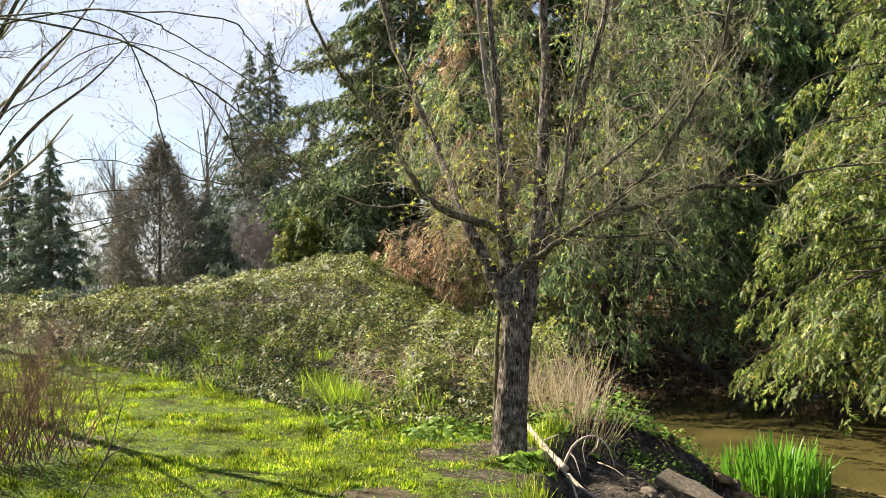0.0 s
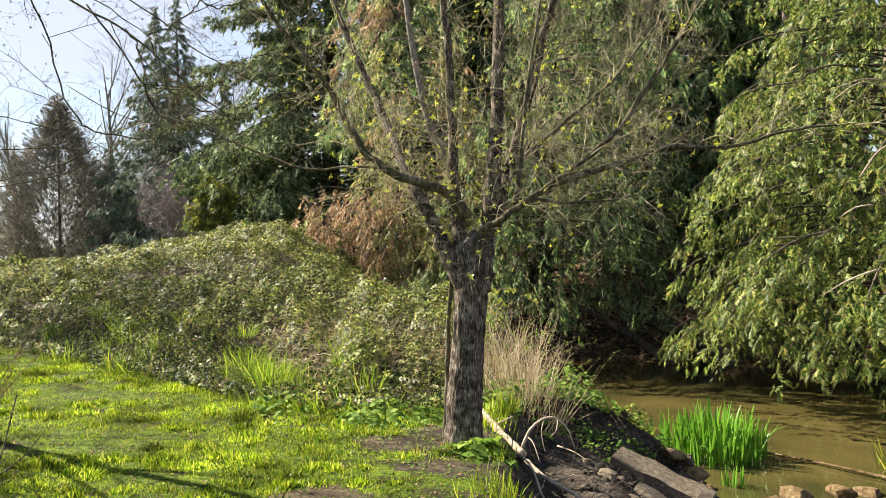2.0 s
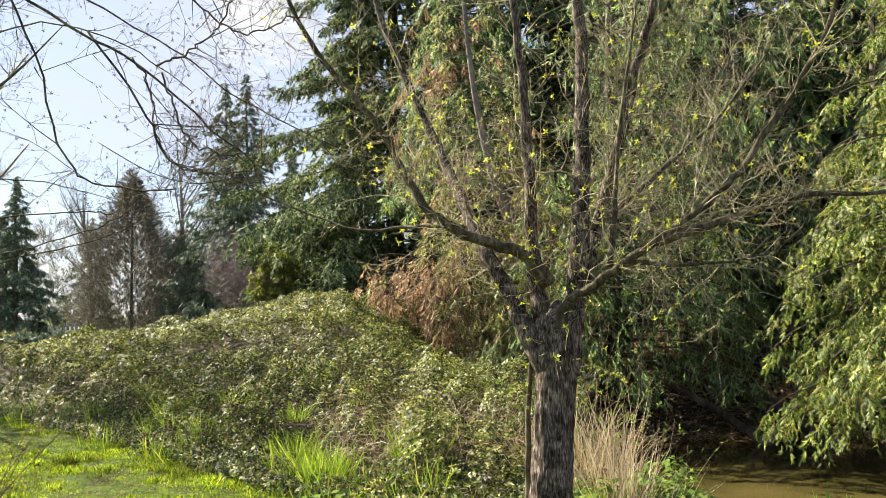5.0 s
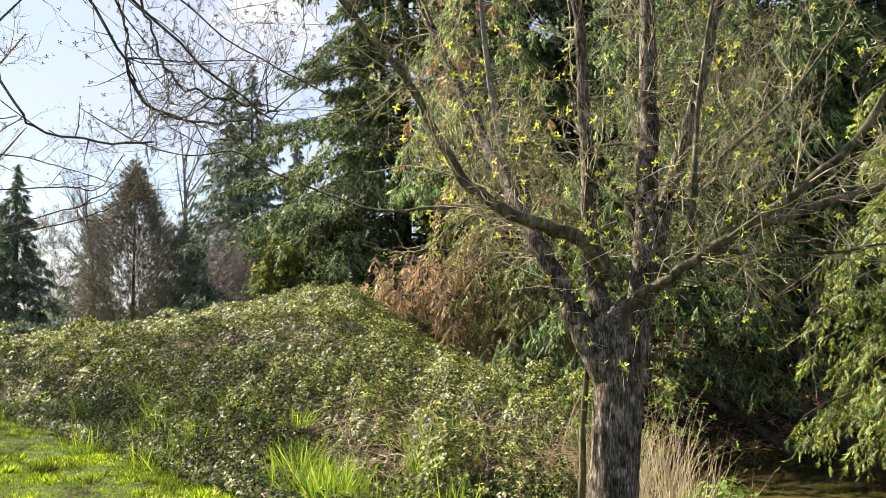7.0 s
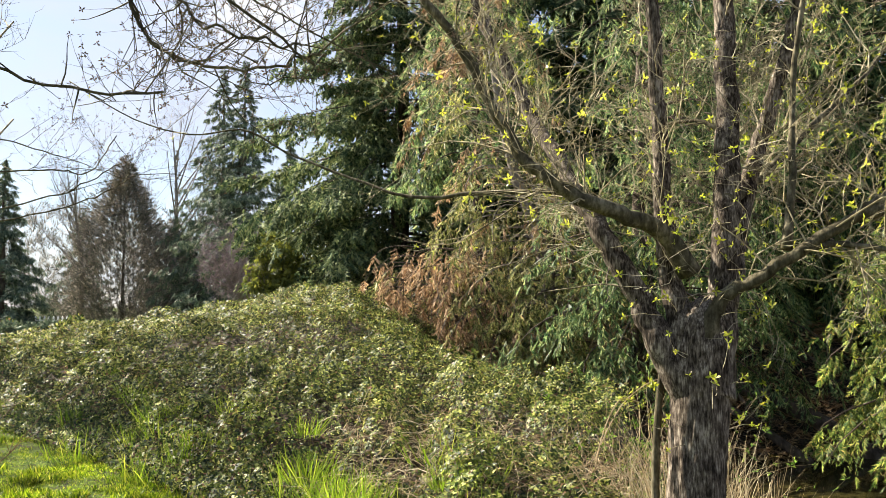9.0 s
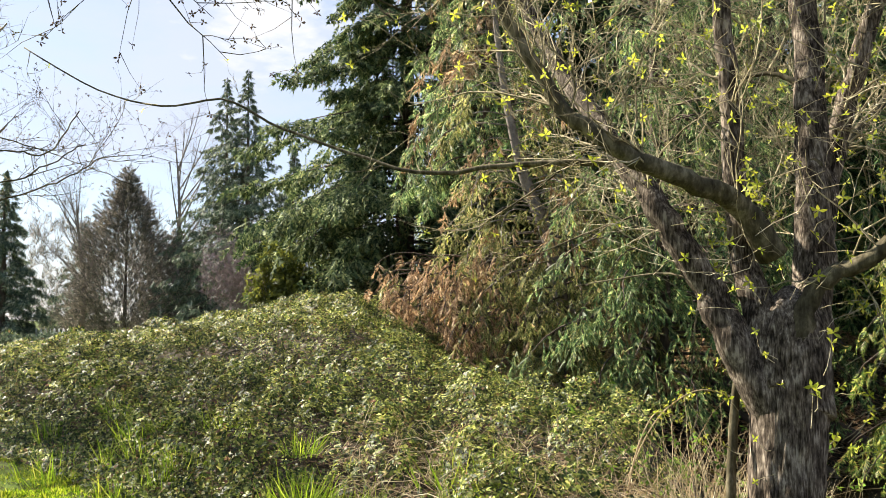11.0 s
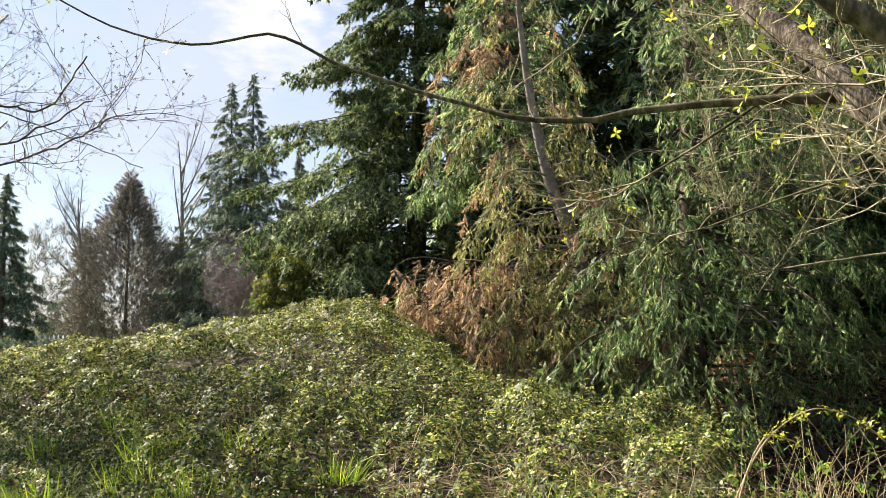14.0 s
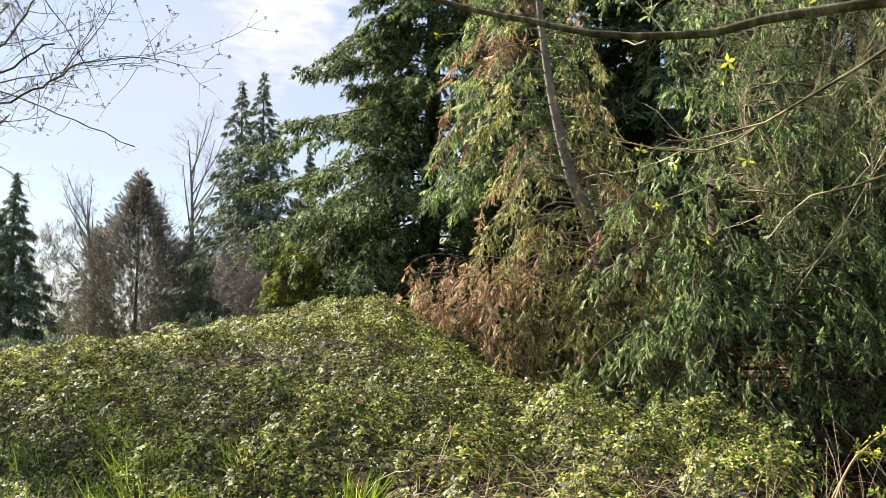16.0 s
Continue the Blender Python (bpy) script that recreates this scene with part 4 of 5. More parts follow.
# ---- brambles ----
def canopy(n, x0, x1, y0, y1, g):
    x, y = g.uniform(x0, x1, n), g.uniform(y0, y1, n)
    keep = (y > foot(x) + g.uniform(-0.1, 0.5, n)) & (x < brink(y) + g.uniform(-0.1, 0.45, n)) & (g.uniform(0, 1, n) < 0.34 + 0.66 * smoothstep(-0.4, 0.25, 0.4 * N05(x, y) + 0.8 * N02(x, y) + 0.35 * N01(x, y)))
    return x[keep], y[keep]


G2 = np.random.default_rng(31)
chunks = []
for n, x0, x1, y0, y1, sz in ((78000, -10, 2.0, 8.7, 14.5, 0.054), (72000, -13, 2.0, 14.5, 20, 0.06), (64000, -16, 1.0, 20, 27, 0.066), (26000, -22, 0, 27, 36, 0.092), (8000, -26, -2, 36, 46, 0.18)):
    x, y = canopy(n, x0, x1, y0, y1, G2)
    m = len(x)
    deep = np.abs(G2.normal(0, 0.07, m))
    face = smoothstep(1.5, 0.2, y - foot(x))
    z = mound(x, y) * (1 - face * G2.uniform(0, 0.8, m)) - deep + (0.24 * N05(x, y) + 0.24 * N02(x, y) + 0.12 * N01(x, y)) * (0.35 + 0.65 * smoothstep(0, 1.2, y - foot(x))) * (1 - 0.55 * smoothstep(15, 22, y))
    z = np.maximum(z, land(x, y) + 0.03)
    e = 0.15
    gx_ = (mound(x + e, y) + 0.38 * N05(x + e, y) - mound(x - e, y) - 0.38 * N05(x - e, y)) / (2 * e)
    gy_ = (mound(x, y + e) + 0.38 * N05(x, y + e) - mound(x, y - e) - 0.38 * N05(x, y - e)) / (2 * e)
    nrm = unit(np.stack([-gx_ * 0.7, -gy_ * 0.7, np.ones(m)], 1) + G2.normal(0, 0.5, (m, 3)))
    X = np.cross(nrm, G2.normal(0, 1, (m, 3)))
    chunks.append(scatter(*T_LEAF3, np.stack([x, y, z], 1), X, np.cross(nrm, X), sz * G2.uniform(0.55, 1.25, m)))
m = 24000
x = G2.uniform(-9.5, 1.0, m)
y = foot(x) + G2.uniform(-0.12, 1.5, m)
z = land(x, y) + 0.03 + G2.uniform(0, 1, m) ** 1.3 * np.clip(0.75 * mound(x, y) + 0.12, 0.05, None)
nrm = unit(np.array([0.0, -0.7, 0.7]) + G2.normal(0, 0.5, (m, 3)))
X = np.cross(nrm, G2.normal(0, 1, (m, 3)))
chunks.append(scatter(*T_LEAF3, np.stack([x, y, z], 1), X, np.cross(nrm, X), 0.05 * G2.uniform(0.55, 1.25, m)))
thicket = part("bramble_thicket", join(chunks), M_BRAMBLE)
tagged(thicket, "sprawling bramble thicket with small green and bronze leaves", "brambles", kind="stuff")
x, y = canopy(21000, -13, 3.2, 9.0, 24, G2)
m = len(x)
keep = G2.uniform(0, 1, m) < np.where(y < foot(x) + 2.2, 0.9, 0.25)
x, y = x[keep], y[keep]
m = len(x)
z = mound(x, y) * G2.uniform(0.3, 1.0, m) - 0.05
D = np.stack([G2.normal(0, 1, m), G2.normal(-0.4, 1, m), G2.normal(0.35, 0.5, m)], 1)
vf, _ = twigs(np.stack([x, y, z], 1), D, G2.uniform(0.25, 0.8, m), G2.uniform(0.0018, 0.0038, m), 0.5, -0.6, 5, G2)
part("canes", vf, M_CANE, thicket, "dry brown and grey bramble canes")

m = 900
x, y = G2.uniform(-2.2, 0.5, m), G2.uniform(10.2, 12.4, m)
vf, _ = twigs(np.stack([x, y, mound(x, y) * G2.uniform(0.5, 1.1, m) + 0.05], 1), np.stack([G2.normal(0, 1, m), G2.normal(-0.3, 0.8, m), G2.normal(0.4, 0.5, m)], 1), G2.uniform(0.2, 0.6, m), G2.uniform(0.0022, 0.004, m), 0.6, -0.8, 4, G2)
part("dry_stalks", vf, M_REED, thicket, "bleached straw-coloured dead stalks")

# ---- lawn ----
G3 = np.random.default_rng(41)
n = 640000
x, y = G3.uniform(-9.5, 1.2, n), 3.5 + 12.0 * G3.uniform(0, 1, n) ** 1.35
bare = N1(x + 5, y) * 0.4 + N05(x, y + 9) * 0.45 + N2(x, y + 3) * 0.15 + 0.25 * N02(x, y)
clump = N02(x + 2, y) * 0.6 + N01(x, y) * 0.6
keep = (y < foot(x) + 0.3) & (x < brink(y) + 0.02) & (bare > -0.42 + G3.normal(0, 0.1, n)) & (clump > -0.5 + G3.normal(0, 0.2, n)) & (np.hypot(x - 0.14, y - 7.6) > 0.2) & (dirt(x, y) < G3.normal(0.2, 0.2, n))
x, y, bare, clump = x[keep], y[keep], bare[keep], clump[keep]
m = len(x)
tall = 0.015 + 0.017 * smoothstep(-0.4, 0.4, bare) + 0.045 * smoothstep(0.0, 0.7, clump) * smoothstep(-0.4, 0.2, bare) + 0.02 * smoothstep(-1.2, 0, y - foot(x))
X = np.stack([G3.normal(0, 0.5, m), G3.normal(0, 0.5, m), np.ones(m)], 1)
lawn = part("lawn_grass", scatter(*T_TURF, np.stack([x, y, land(x, y) - 0.004], 1), X, G3.normal(0, 1, (m, 3)), 0.85 * tall * G3.uniform(0.6, 1.5, m)), M_GRASS)
n = 42000
x, y = G3.uniform(-12, 2.0, n), G3.uniform(-5, 3.6, n)
keep = (x < brink(y)) & (N05(x, y + 9) > -0.5)
x, y = x[keep], y[keep]
m = len(x)
rear = part("lawn_grass", scatter(*T_TURF, np.stack([x, y, land(x, y) - 0.004], 1), np.stack([G3.normal(0, 0.5, m), G3.normal(0, 0.5, m), np.ones(m)], 1), G3.normal(0, 1, (m, 3)), 0.07 * G3.uniform(0.5, 1.4, m)), M_GRASS)
tagged(rear, "short bright green lawn grass", "grass", kind="stuff")
tagged(lawn, "short bright green lawn grass with mossy bare patches", "grass", kind="stuff")
n = 60000
x, y = G3.uniform(-8.5, 1.0, n), G3.uniform(3.4, 12.5, n)
b_ = N1(x + 5, y) * 0.4 + N05(x, y + 9) * 0.45 + N2(x, y + 3) * 0.15 + 0.25 * N02(x, y)
keep = (y < foot(x) + 0.4) & (x < brink(y)) & ((b_ < -0.1 + G3.normal(0, 0.25, n)) | (dirt(x, y) > -0.15)) & (N02(x, y) + 0.5 * N05(x, y) > -0.25)
x, y = x[keep], y[keep]
m = len(x)
nr = unit(np.stack([G3.normal(0, 0.4, m), G3.normal(-0.2, 0.4, m), np.ones(m)], 1))
X = np.cross(nr, G3.normal(0, 1, (m, 3)))
weeds = part("lawn_weeds", scatter(*T_LEAF, np.stack([x, y, land(x, y) + G3.uniform(0.004, 0.03, m)], 1), X, np.cross(nr, X), 0.019 * G3.uniform(0.5, 1.6, m)), M_WEED)
tagged(weeds, "low clover and buttercup leaves in the lawn", "weeds", kind="stuff")


n = 9000
x, y = G3.uniform(-8, 1.4, n), G3.uniform(3.4, 12, n)
b_ = N1(x + 5, y) * 0.4 + N05(x, y + 9) * 0.45 + N2(x, y + 3) * 0.15 + 0.25 * N02(x, y)
keep = (y < foot(x) + 0.2) & (x < brink(y) + 0.1) & ((b_ < -0.05) | (dirt(x, y) > 0) | (np.hypot(x - 0.3, y - 7.4) < 0.9) | (x > brink(y) - 0.35))
x, y = x[keep], y[keep]
m = len(x)
nr = unit(np.stack([G3.normal(0, 0.35, m), G3.normal(0, 0.35, m), np.ones(m)], 1))
X = np.cross(nr, G3.normal(0, 1, (m, 3)))
litter = part("leaf_litter", scatter(*T_LEAF, np.stack([x, y, land(x, y) + 0.008], 1), X, np.cross(nr, X), 0.026 * G3.uniform(0.4, 1.4, m)), M_CANE)
tagged(litter, "scattered dry tan leaves on the bare patches", "leaf litter", kind="stuff")


def tuft(name, at, n, height, spread, mat, label, category, seed, template=T_BLADE, wide=1.0, splay=0.3):
    g = np.random.default_rng(seed)
    r, a = spread * np.sqrt(g.uniform(0, 1, n)), g.uniform(0, 2 * np.pi, n)
    x, y = at[0] + r * np.cos(a), at[1] + r * np.sin(a)
    O = np.stack([x, y, np.full(n, at[2]) if len(at) > 2 else land(x, y) - 0.01], 1)
    X = np.stack([np.cos(a) * splay * r / spread + g.normal(0, 0.1 + 0.25 * splay, n), np.sin(a) * splay * r / spread + g.normal(0, 0.1 + 0.25 * splay, n), np.ones(n)], 1)
    tv = template[0] * np.array([1, wide, 1])
    ob = part(name, scatter(tv, template[1], O, X, g.normal(0, 1, (n, 3)), height * g.uniform(0.55, 1.15, n)), mat)
    return tagged(ob, label, category, kind="stuff")


gt = np.random.default_rng(51)
for i in range(72):
    tx_ = gt.uniform(-8.6, 0.1)
    ty_ = float(foot(tx_)) + gt.uniform(-0.35, 1.1)
    tuft("grass_tuft", (tx_, ty_), int(gt.integers(24, 64)), gt.uniform(0.15, 0.33), gt.uniform(0.12, 0.34), M_TALL if i % 4 else M_GRASS, "tall bright grass tuft at the edge of the brambles", "grass", 100 + i, wide=0.75, splay=0.7)["group"] = "grass tufts"
for i in range(34):
    tx_ = gt.uniform(-6.4, -0.6)
    ty_ = float(foot(tx_)) + gt.uniform(0.3, 1.7)
    tuft("grass_tuft", (tx_, ty_, float(mound(np.array([tx_]), np.array([ty_]))[0]) * 0.8), int(gt.integers(30, 70)), gt.uniform(0.2, 0.36), gt.uniform(0.1, 0.28), M_TALL, "tall bright grass tuft standing among the brambles", "grass", 400 + i, wide=0.6, splay=0.6)["group"] = "grass tufts"
for i in range(26):
    ty_ = gt.uniform(4.0, 9.0)
    tuft("grass_tuft", (float(brink(ty_)) + gt.uniform(-0.25, 0.08), ty_), int(gt.integers(20, 50)), gt.uniform(0.1, 0.22), gt.uniform(0.08, 0.2), M_GRASS, "short grass tuft hanging over the edge of the bank", "grass", 160 + i)["group"] = "grass tufts"


def iris_blade(bend, wide, seed):
    """A sword-shaped leaf, folded along its middle, one metre long."""
    g = np.random.default_rng(seed)
    u = np.linspace(0, 1, 7)
    half = wide * np.array([0.6, 0.9, 1.0, 0.95, 0.8, 0.5, 0.04])
    z = u - 0.45 * bend * u**3
    x = bend * 0.75 * u**2.4
    y = 0.03 * g.normal() * u
    V = np.concatenate([np.stack([x, y - half, z], 1), np.stack([x - 0.25 * half, y + 0 * u, z], 1), np.stack([x, y + half, z], 1)])
    F = [(k + i, k + i + 1, k + i + 8, k + i + 7) for k in (0, 7) for i in range(6)]
    return mesh_of("blade", V, np.array(F), M_IRIS, smooth=True)


BLADES = [iris_blade(b, w, k) for k, (b, w) in enumerate(((0.08, 0.025), (0.15, 0.028), (0.25, 0.027), (0.4, 0.025), (0.7, 0.023), (0.12, 0.03)))]


def iris_clump(at, n, height, rx, ry, label, seed):
    g = np.random.default_rng(seed)
    t = thing("iris_clump", label, "iris", at=at)
    for i in range(n):
        r, a = math.sqrt(g.uniform()), g.uniform(0, 2 * math.pi)
        b = new("blade", BLADES[int(g.choice(6, p=[0.26, 0.26, 0.2, 0.1, 0.05, 0.13]))])
        h = height * g.uniform(0.6, 1.1) * (1.06 - 0.25 * r * r)
        b.matrix_basis = pose(rx * r * math.cos(a), ry * r * math.sin(a), 0, g.normal(0, 5), g.normal(0, 5), math.degrees(a) + g.normal(0, 70)) @ Matrix.Diagonal((h, max(h, 0.5), h, 1))
        b.parent = t
    return t


iris_clump((4.5, 13.3, WATER - 0.06), 290, 0.96, 0.84, 0.6, "dense bright green iris blades standing in the stream", 201)
iris_clump((4.25, 11.85, WATER - 0.05), 22, 0.42, 0.18, 0.12, "small sprig of iris blades in shallow water", 202)
tuft("grass_tuft", (3.4, 14.0, WATER - 0.03), 60, 0.5, 0.25, M_GRASS, "yellow-green grass tuft at the water's edge", "grass", 203)
tuft("grass_tuft", (6.9, 12.4, WATER - 0.05), 40, 0.5, 0.25, M_GRASS, "thin grass tuft at the water's edge", "grass", 204)
for i, (rx, ry, k) in enumerate(((0.85, 9.2, 120), (1.05, 9.5, 130), (0.7, 9.9, 110), (0.9, 10.4, 100), (0.5, 10.3, 60))):
    tuft("dry_reeds", (rx, ry), k, 0.8, 0.34, M_REED, "pale dry reeds and grass stalks on the bank", "reeds", 210 + i, wide=0.14, splay=0.55)["kind"] = "stuff"


def leafy_plant(name, at, n, height, spread, size, label, seed, mat=M_WEED, template=T_LEAF):
    g = np.random.default_rng(seed)
    r, a = spread * np.sqrt(g.uniform(0, 1, n)), g.uniform(0, 2 * np.pi, n)
    x, y = at[0] + r * np.cos(a), at[1] + r * np.sin(a)
    z = land(x, y) + height * g.uniform(0.05, 1, n) * (1.1 - r / spread)
    nr = unit(np.stack([np.cos(a) * 0.5 + g.normal(0, 0.4, n), np.sin(a) * 0.5 + g.normal(0, 0.4, n), np.ones(n)], 1))
    X = np.cross(nr, g.normal(0, 1, (n, 3)))
    ob = part(name, scatter(*template, np.stack([x, y, z], 1), X, np.cross(nr, X), size * g.uniform(0.6, 1.3, n)), mat)
    return tagged(ob, label, "plant", kind="stuff")


leafy_plant("nettle_patch", (1.95, 9.2), 420, 0.25, 0.5, 0.06, "leafy green weeds on the crest of the bank", 307)
leafy_plant("nettle_patch", (2.3, 9.9), 420, 0.3, 0.5, 0.06, "leafy green weeds on the crest of the bank", 308)
leafy_plant("nettle_patch", (1.45, 9.6), 260, 0.5, 0.4, 0.07, "leafy green nettles on the stream bank", 306)
leafy_plant("nettle_patch", (1.75, 10.1), 700, 0.5, 0.65, 0.08, "leafy green nettles on the stream bank", 301)
leafy_plant("nettle_patch", (0.75, 9.2), 260, 0.3, 0.5, 0.09, "leafy green nettles behind the tree", 302)
leafy_plant("nettle_patch", (-0.5, 8.7), 420, 0.22, 0.6, 0.085, "leafy green weeds at the bramble edge", 303)
leafy_plant("nettle_patch", (-1.6, 9.3), 200, 0.2, 0.5, 0.08, "leafy green weeds at the bramble edge", 305)
leafy_plant("fern", (0.2, 7.2), 60, 0.16, 0.28, 0.17, "low silvery-green leafy plant at the foot of the tree", 304)

# ---- conifers across the stream ----
weeping_cedar("cedar_tree", (9.9, 17.2, -0.8), 14, 4.75, 240, 58, M_CEDAR, "large cedar with drooping yellow-green sprays over the water", arc=(222, 108), size=0.21, low=0.05, floor=-1.25, seed=11, trunk_r=0.42, droop=0.2, rise=0.06, length=0.5, taper=0.55, template=T_FROND, per=4, spill=0.05)
weeping_cedar("cedar_tree", (3.6, 24.6, -0.4), 15, 5.1, 150, 40, M_CEDAR_DARK, "dark green cedar with long hanging sprays over the stream bank", arc=(298, 75), size=0.27, low=0.03, floor=-0.55, seed=12, trunk_r=0.36, droop=0.24, rise=0.05, length=0.55, taper=0.65, per=4, spill=0.05)
weeping_cedar("cedar_tree", (1.75, 25.6, 0.2), 13, 3.7, 125, 42, M_CEDAR_TAN, "leaning cedar with pale trunk and tattered olive sprays", lean=((1.45, 25.5, 1.8), (1.03, 25.5, 3.73), (0.5, 25.5, 5.1), (0.03, 25.5, 7.1), (-0.3, 25.5, 9.7), (-0.45, 25.5, 12.5)), arc=(262, 105), size=0.25, low=0.04, floor=-0.05, seed=13, trunk_r=0.27, crowd=1.7, gap=(264, 32, 0.3),
              bark=M_GREYTWIG, droop=0.5, length=0.5, taper=0.75, per=4, dead=M_DEAD, dead_share=0.12)
weeping_cedar("cedar_tree", (-0.6, 29.6, 0.6), 14, 3.6, 130, 28, M_CEDAR_DARK, "dark tattered cedar hung with brown dead sprays", arc=(265, 130), size=0.34, low=0.4, floor=0.6, seed=41, trunk_r=0.26, droop=0.5, length=0.5, taper=0.45, per=5, dead=M_DEAD, dead_share=0.22)
# added small tree: stands in for the leaning cedar's sunlit lower sprays
weeping_cedar("lower_cedar_sprays", (1.25, 24.0, 0.0), 4.8, 2.3, 60, 26, M_CEDAR_TAN, "low added cedar standing in for the leaning cedar's sunlit lower sprays", arc=(250, 120), size=0.24, low=0.12, floor=-0.2, seed=43, trunk_r=0.09, droop=0.5, length=0.5, taper=0.5, per=4, dead=M_DEAD, dead_share=0.1)
# those at x 17.5 and 20.5 are unseen, added to keep sky out of the water's reflection
for bx, by, hh, rr, sd, fl_ in ((8.2, 29.0, 16, 4.6, 14, 1.2), (13.5, 21.5, 17, 5.0, 15, -0.3), (6.2, 31.0, 17, 4.6, 31, 1.1), (17.5, 17.0, 16, 5.0, 17, -0.3), (20.5, 25.0, 16, 5.0, 20, -0.3), (13.0, 28.5, 18, 5.0, 32, -0.3)):
    weeping_cedar("cedar_tree", (bx, by, 0.0), hh, rr, 110, 15, M_CEDAR_DARK, "dark cedar standing behind the stream, added unseen at the far right", arc=(240, 150), size=0.6, low=0.03, floor=fl_, seed=sd, trunk_r=0.4, length=1.1, taper=0.4, per=5, template=T_SPRAY_WIDE)
conifer("fir_tree", (-3.7, 38.0, 1.0), 24, 7.4, 230, 150, M_FIR, "tall dark fir with dense sagging boughs", "fir", template=T_FIR, size=0.72, arc=(265, 150), hang=0.5, rise=0.06, droop=0.55, fluff=0.15, seed=16, low=0.02, trunk_r=0.5, power=0.6, apart=True)
for fx, fy, fh, fs in ((1.2, 41.0, 23, 17), (5.6, 39.5, 21, 33), (9.6, 36.0, 22, 19), (15.0, 33.5, 21, 34)):
    conifer("fir_tree", (fx, fy, 1.0), fh, 6.2, 190, 38, M_FIR, "tall dark fir behind the cedars", "fir", template=T_FIR_FAR, size=1.25, hang=0.45, rise=0.05, droop=0.45, seed=fs, low=0.02, trunk_r=0.4, power=0.6)
for base, hh, rr, nb, sd in (((0.3, 25.4, 0.2), 2.8, 3.0, 24, 18), ((-0.9, 25.5, 0.3), 3.0, 2.8, 28, 20), ((-2.0, 26.0, 0.7), 2.6, 2.2, 24, 22), ((0.1, 24.3, 0.0), 1.9, 1.8, 16, 23), ((-2.6, 25.0, 0.9), 1.6, 1.4, 14, 24)):
    weeping_cedar("dead_cedar", base, hh, rr, nb, 10, M_DEAD, "rusty brown dead cedar foliage hanging over the brambles", arc=(215, 75), size=0.26, low=0.3, floor=0.2, seed=sd, trunk_r=0.05, droop=0.3, rise=0.12, length=0.55, taper=0.12, per=5, dead=M_CEDAR_TAN, dead_share=0.2, thin_top=0.0)["group"] = "dead cedars"
gd = np.random.default_rng(88)
m = 5600
x, y = gd.uniform(3.6, 10.0, m), gd.uniform(23.3, 29.0, m)
X = gd.normal(0, 1, (m, 3)) * [1, 1, 0.3]
tagged(part("leaf_litter", scatter(*T_BRUSH, np.stack([x, y, land(x, y) + gd.uniform(0.01, 0.12, m)], 1), X, gd.normal(0, 1, (m, 3)) * [1, 1, 0.3], gd.uniform(0.12, 0.32, m)), M_DEAD), "rusty fallen cedar litter on the far bank", "leaf litter", kind="stuff")
fallen = thing("fallen_tree", "dark fallen tree leaning down the far bank", "deadwood")
part("trunk", tube(spline([(4.6, 24.2, 0.25), (5.6, 24.0, -0.2), (7.4, 23.6, -0.98), (8.3, 23.3, -1.6), (9.0, 23.0, -2.1)], 20), np.linspace(0.12, 0.26, 20), 10, 0.05, 3), M_TRUNK, fallen, smooth=True)
part("limb", tube(spline([(5.6, 23.9, -0.25), (5.9, 23.4, -0.8), (6.3, 23.0, -1.5)], 10), np.linspace(0.05, 0.025, 10), 6), M_TRUNK, fallen, smooth=True)
snag = thing("dead_branches", "pale dead branches hanging in the drooping cedar", "branch")
for i in range(16):
    q0 = np.array([gd.uniform(7.2, 9.6), gd.uniform(12.6, 13.4), gd.uniform(0.2, 4.2)])
    q0[1] += 0.25 * abs(q0[0] - 9)
    q1 = q0 + [gd.uniform(-1.1, -0.3), gd.normal(0, 0.15), gd.uniform(-0.7, 0.25)]
    part("branch", tube(spline([q0, (q0 + q1) / 2 + [0, 0, gd.uniform(0.05, 0.25)], q1], 10), np.linspace(0.018, 0.006, 10), 5), M_DEADWOOD, snag)
bare_tree("bare_tree", (4.3, 22.6, -0.6), 9.5, 4.6, "tangle of bare grey-brown twigs before the cedars", 61, mat=M_TWIG, limbs=16, n1=18, n2=6, n3=2, r=0.03, l1=0.15, thin=0.9)

# ---- far trees ----
for base, hh, ss, nb, sd in (((-21.0, 69.0, 0.8), 20.8, 7.4, 230, 71), ((-18.8, 67.5, 0.8), 21.0, 7.0, 230, 72), ((-34.0, 60.0, 0.5), 11.8, 4.6, 150, 74), ((-39.5, 64.0, 0.5), 13, 5.0, 130, 75), ((-15.6, 70.0, 1.0), 15.0, 3.8, 170, 80), ((-27.5, 80.0, 0.5), 8.5, 3.8, 90, 77), ((-38.0, 80.0, 0.5), 10.5, 4.4, 90, 78)):
    conifer("far_conifer", base, hh, ss, nb, 36, M_FAR, "tall dark ragged conifer at the far edge of the grass", template=T_FAR, size=0.66, hang=0.6, droop=0.5, rise=0.12, seed=sd, low=0.0, power=1.1, tip=0.04, fluff=0.17, outer=0.5)["group"] = "far conifers"


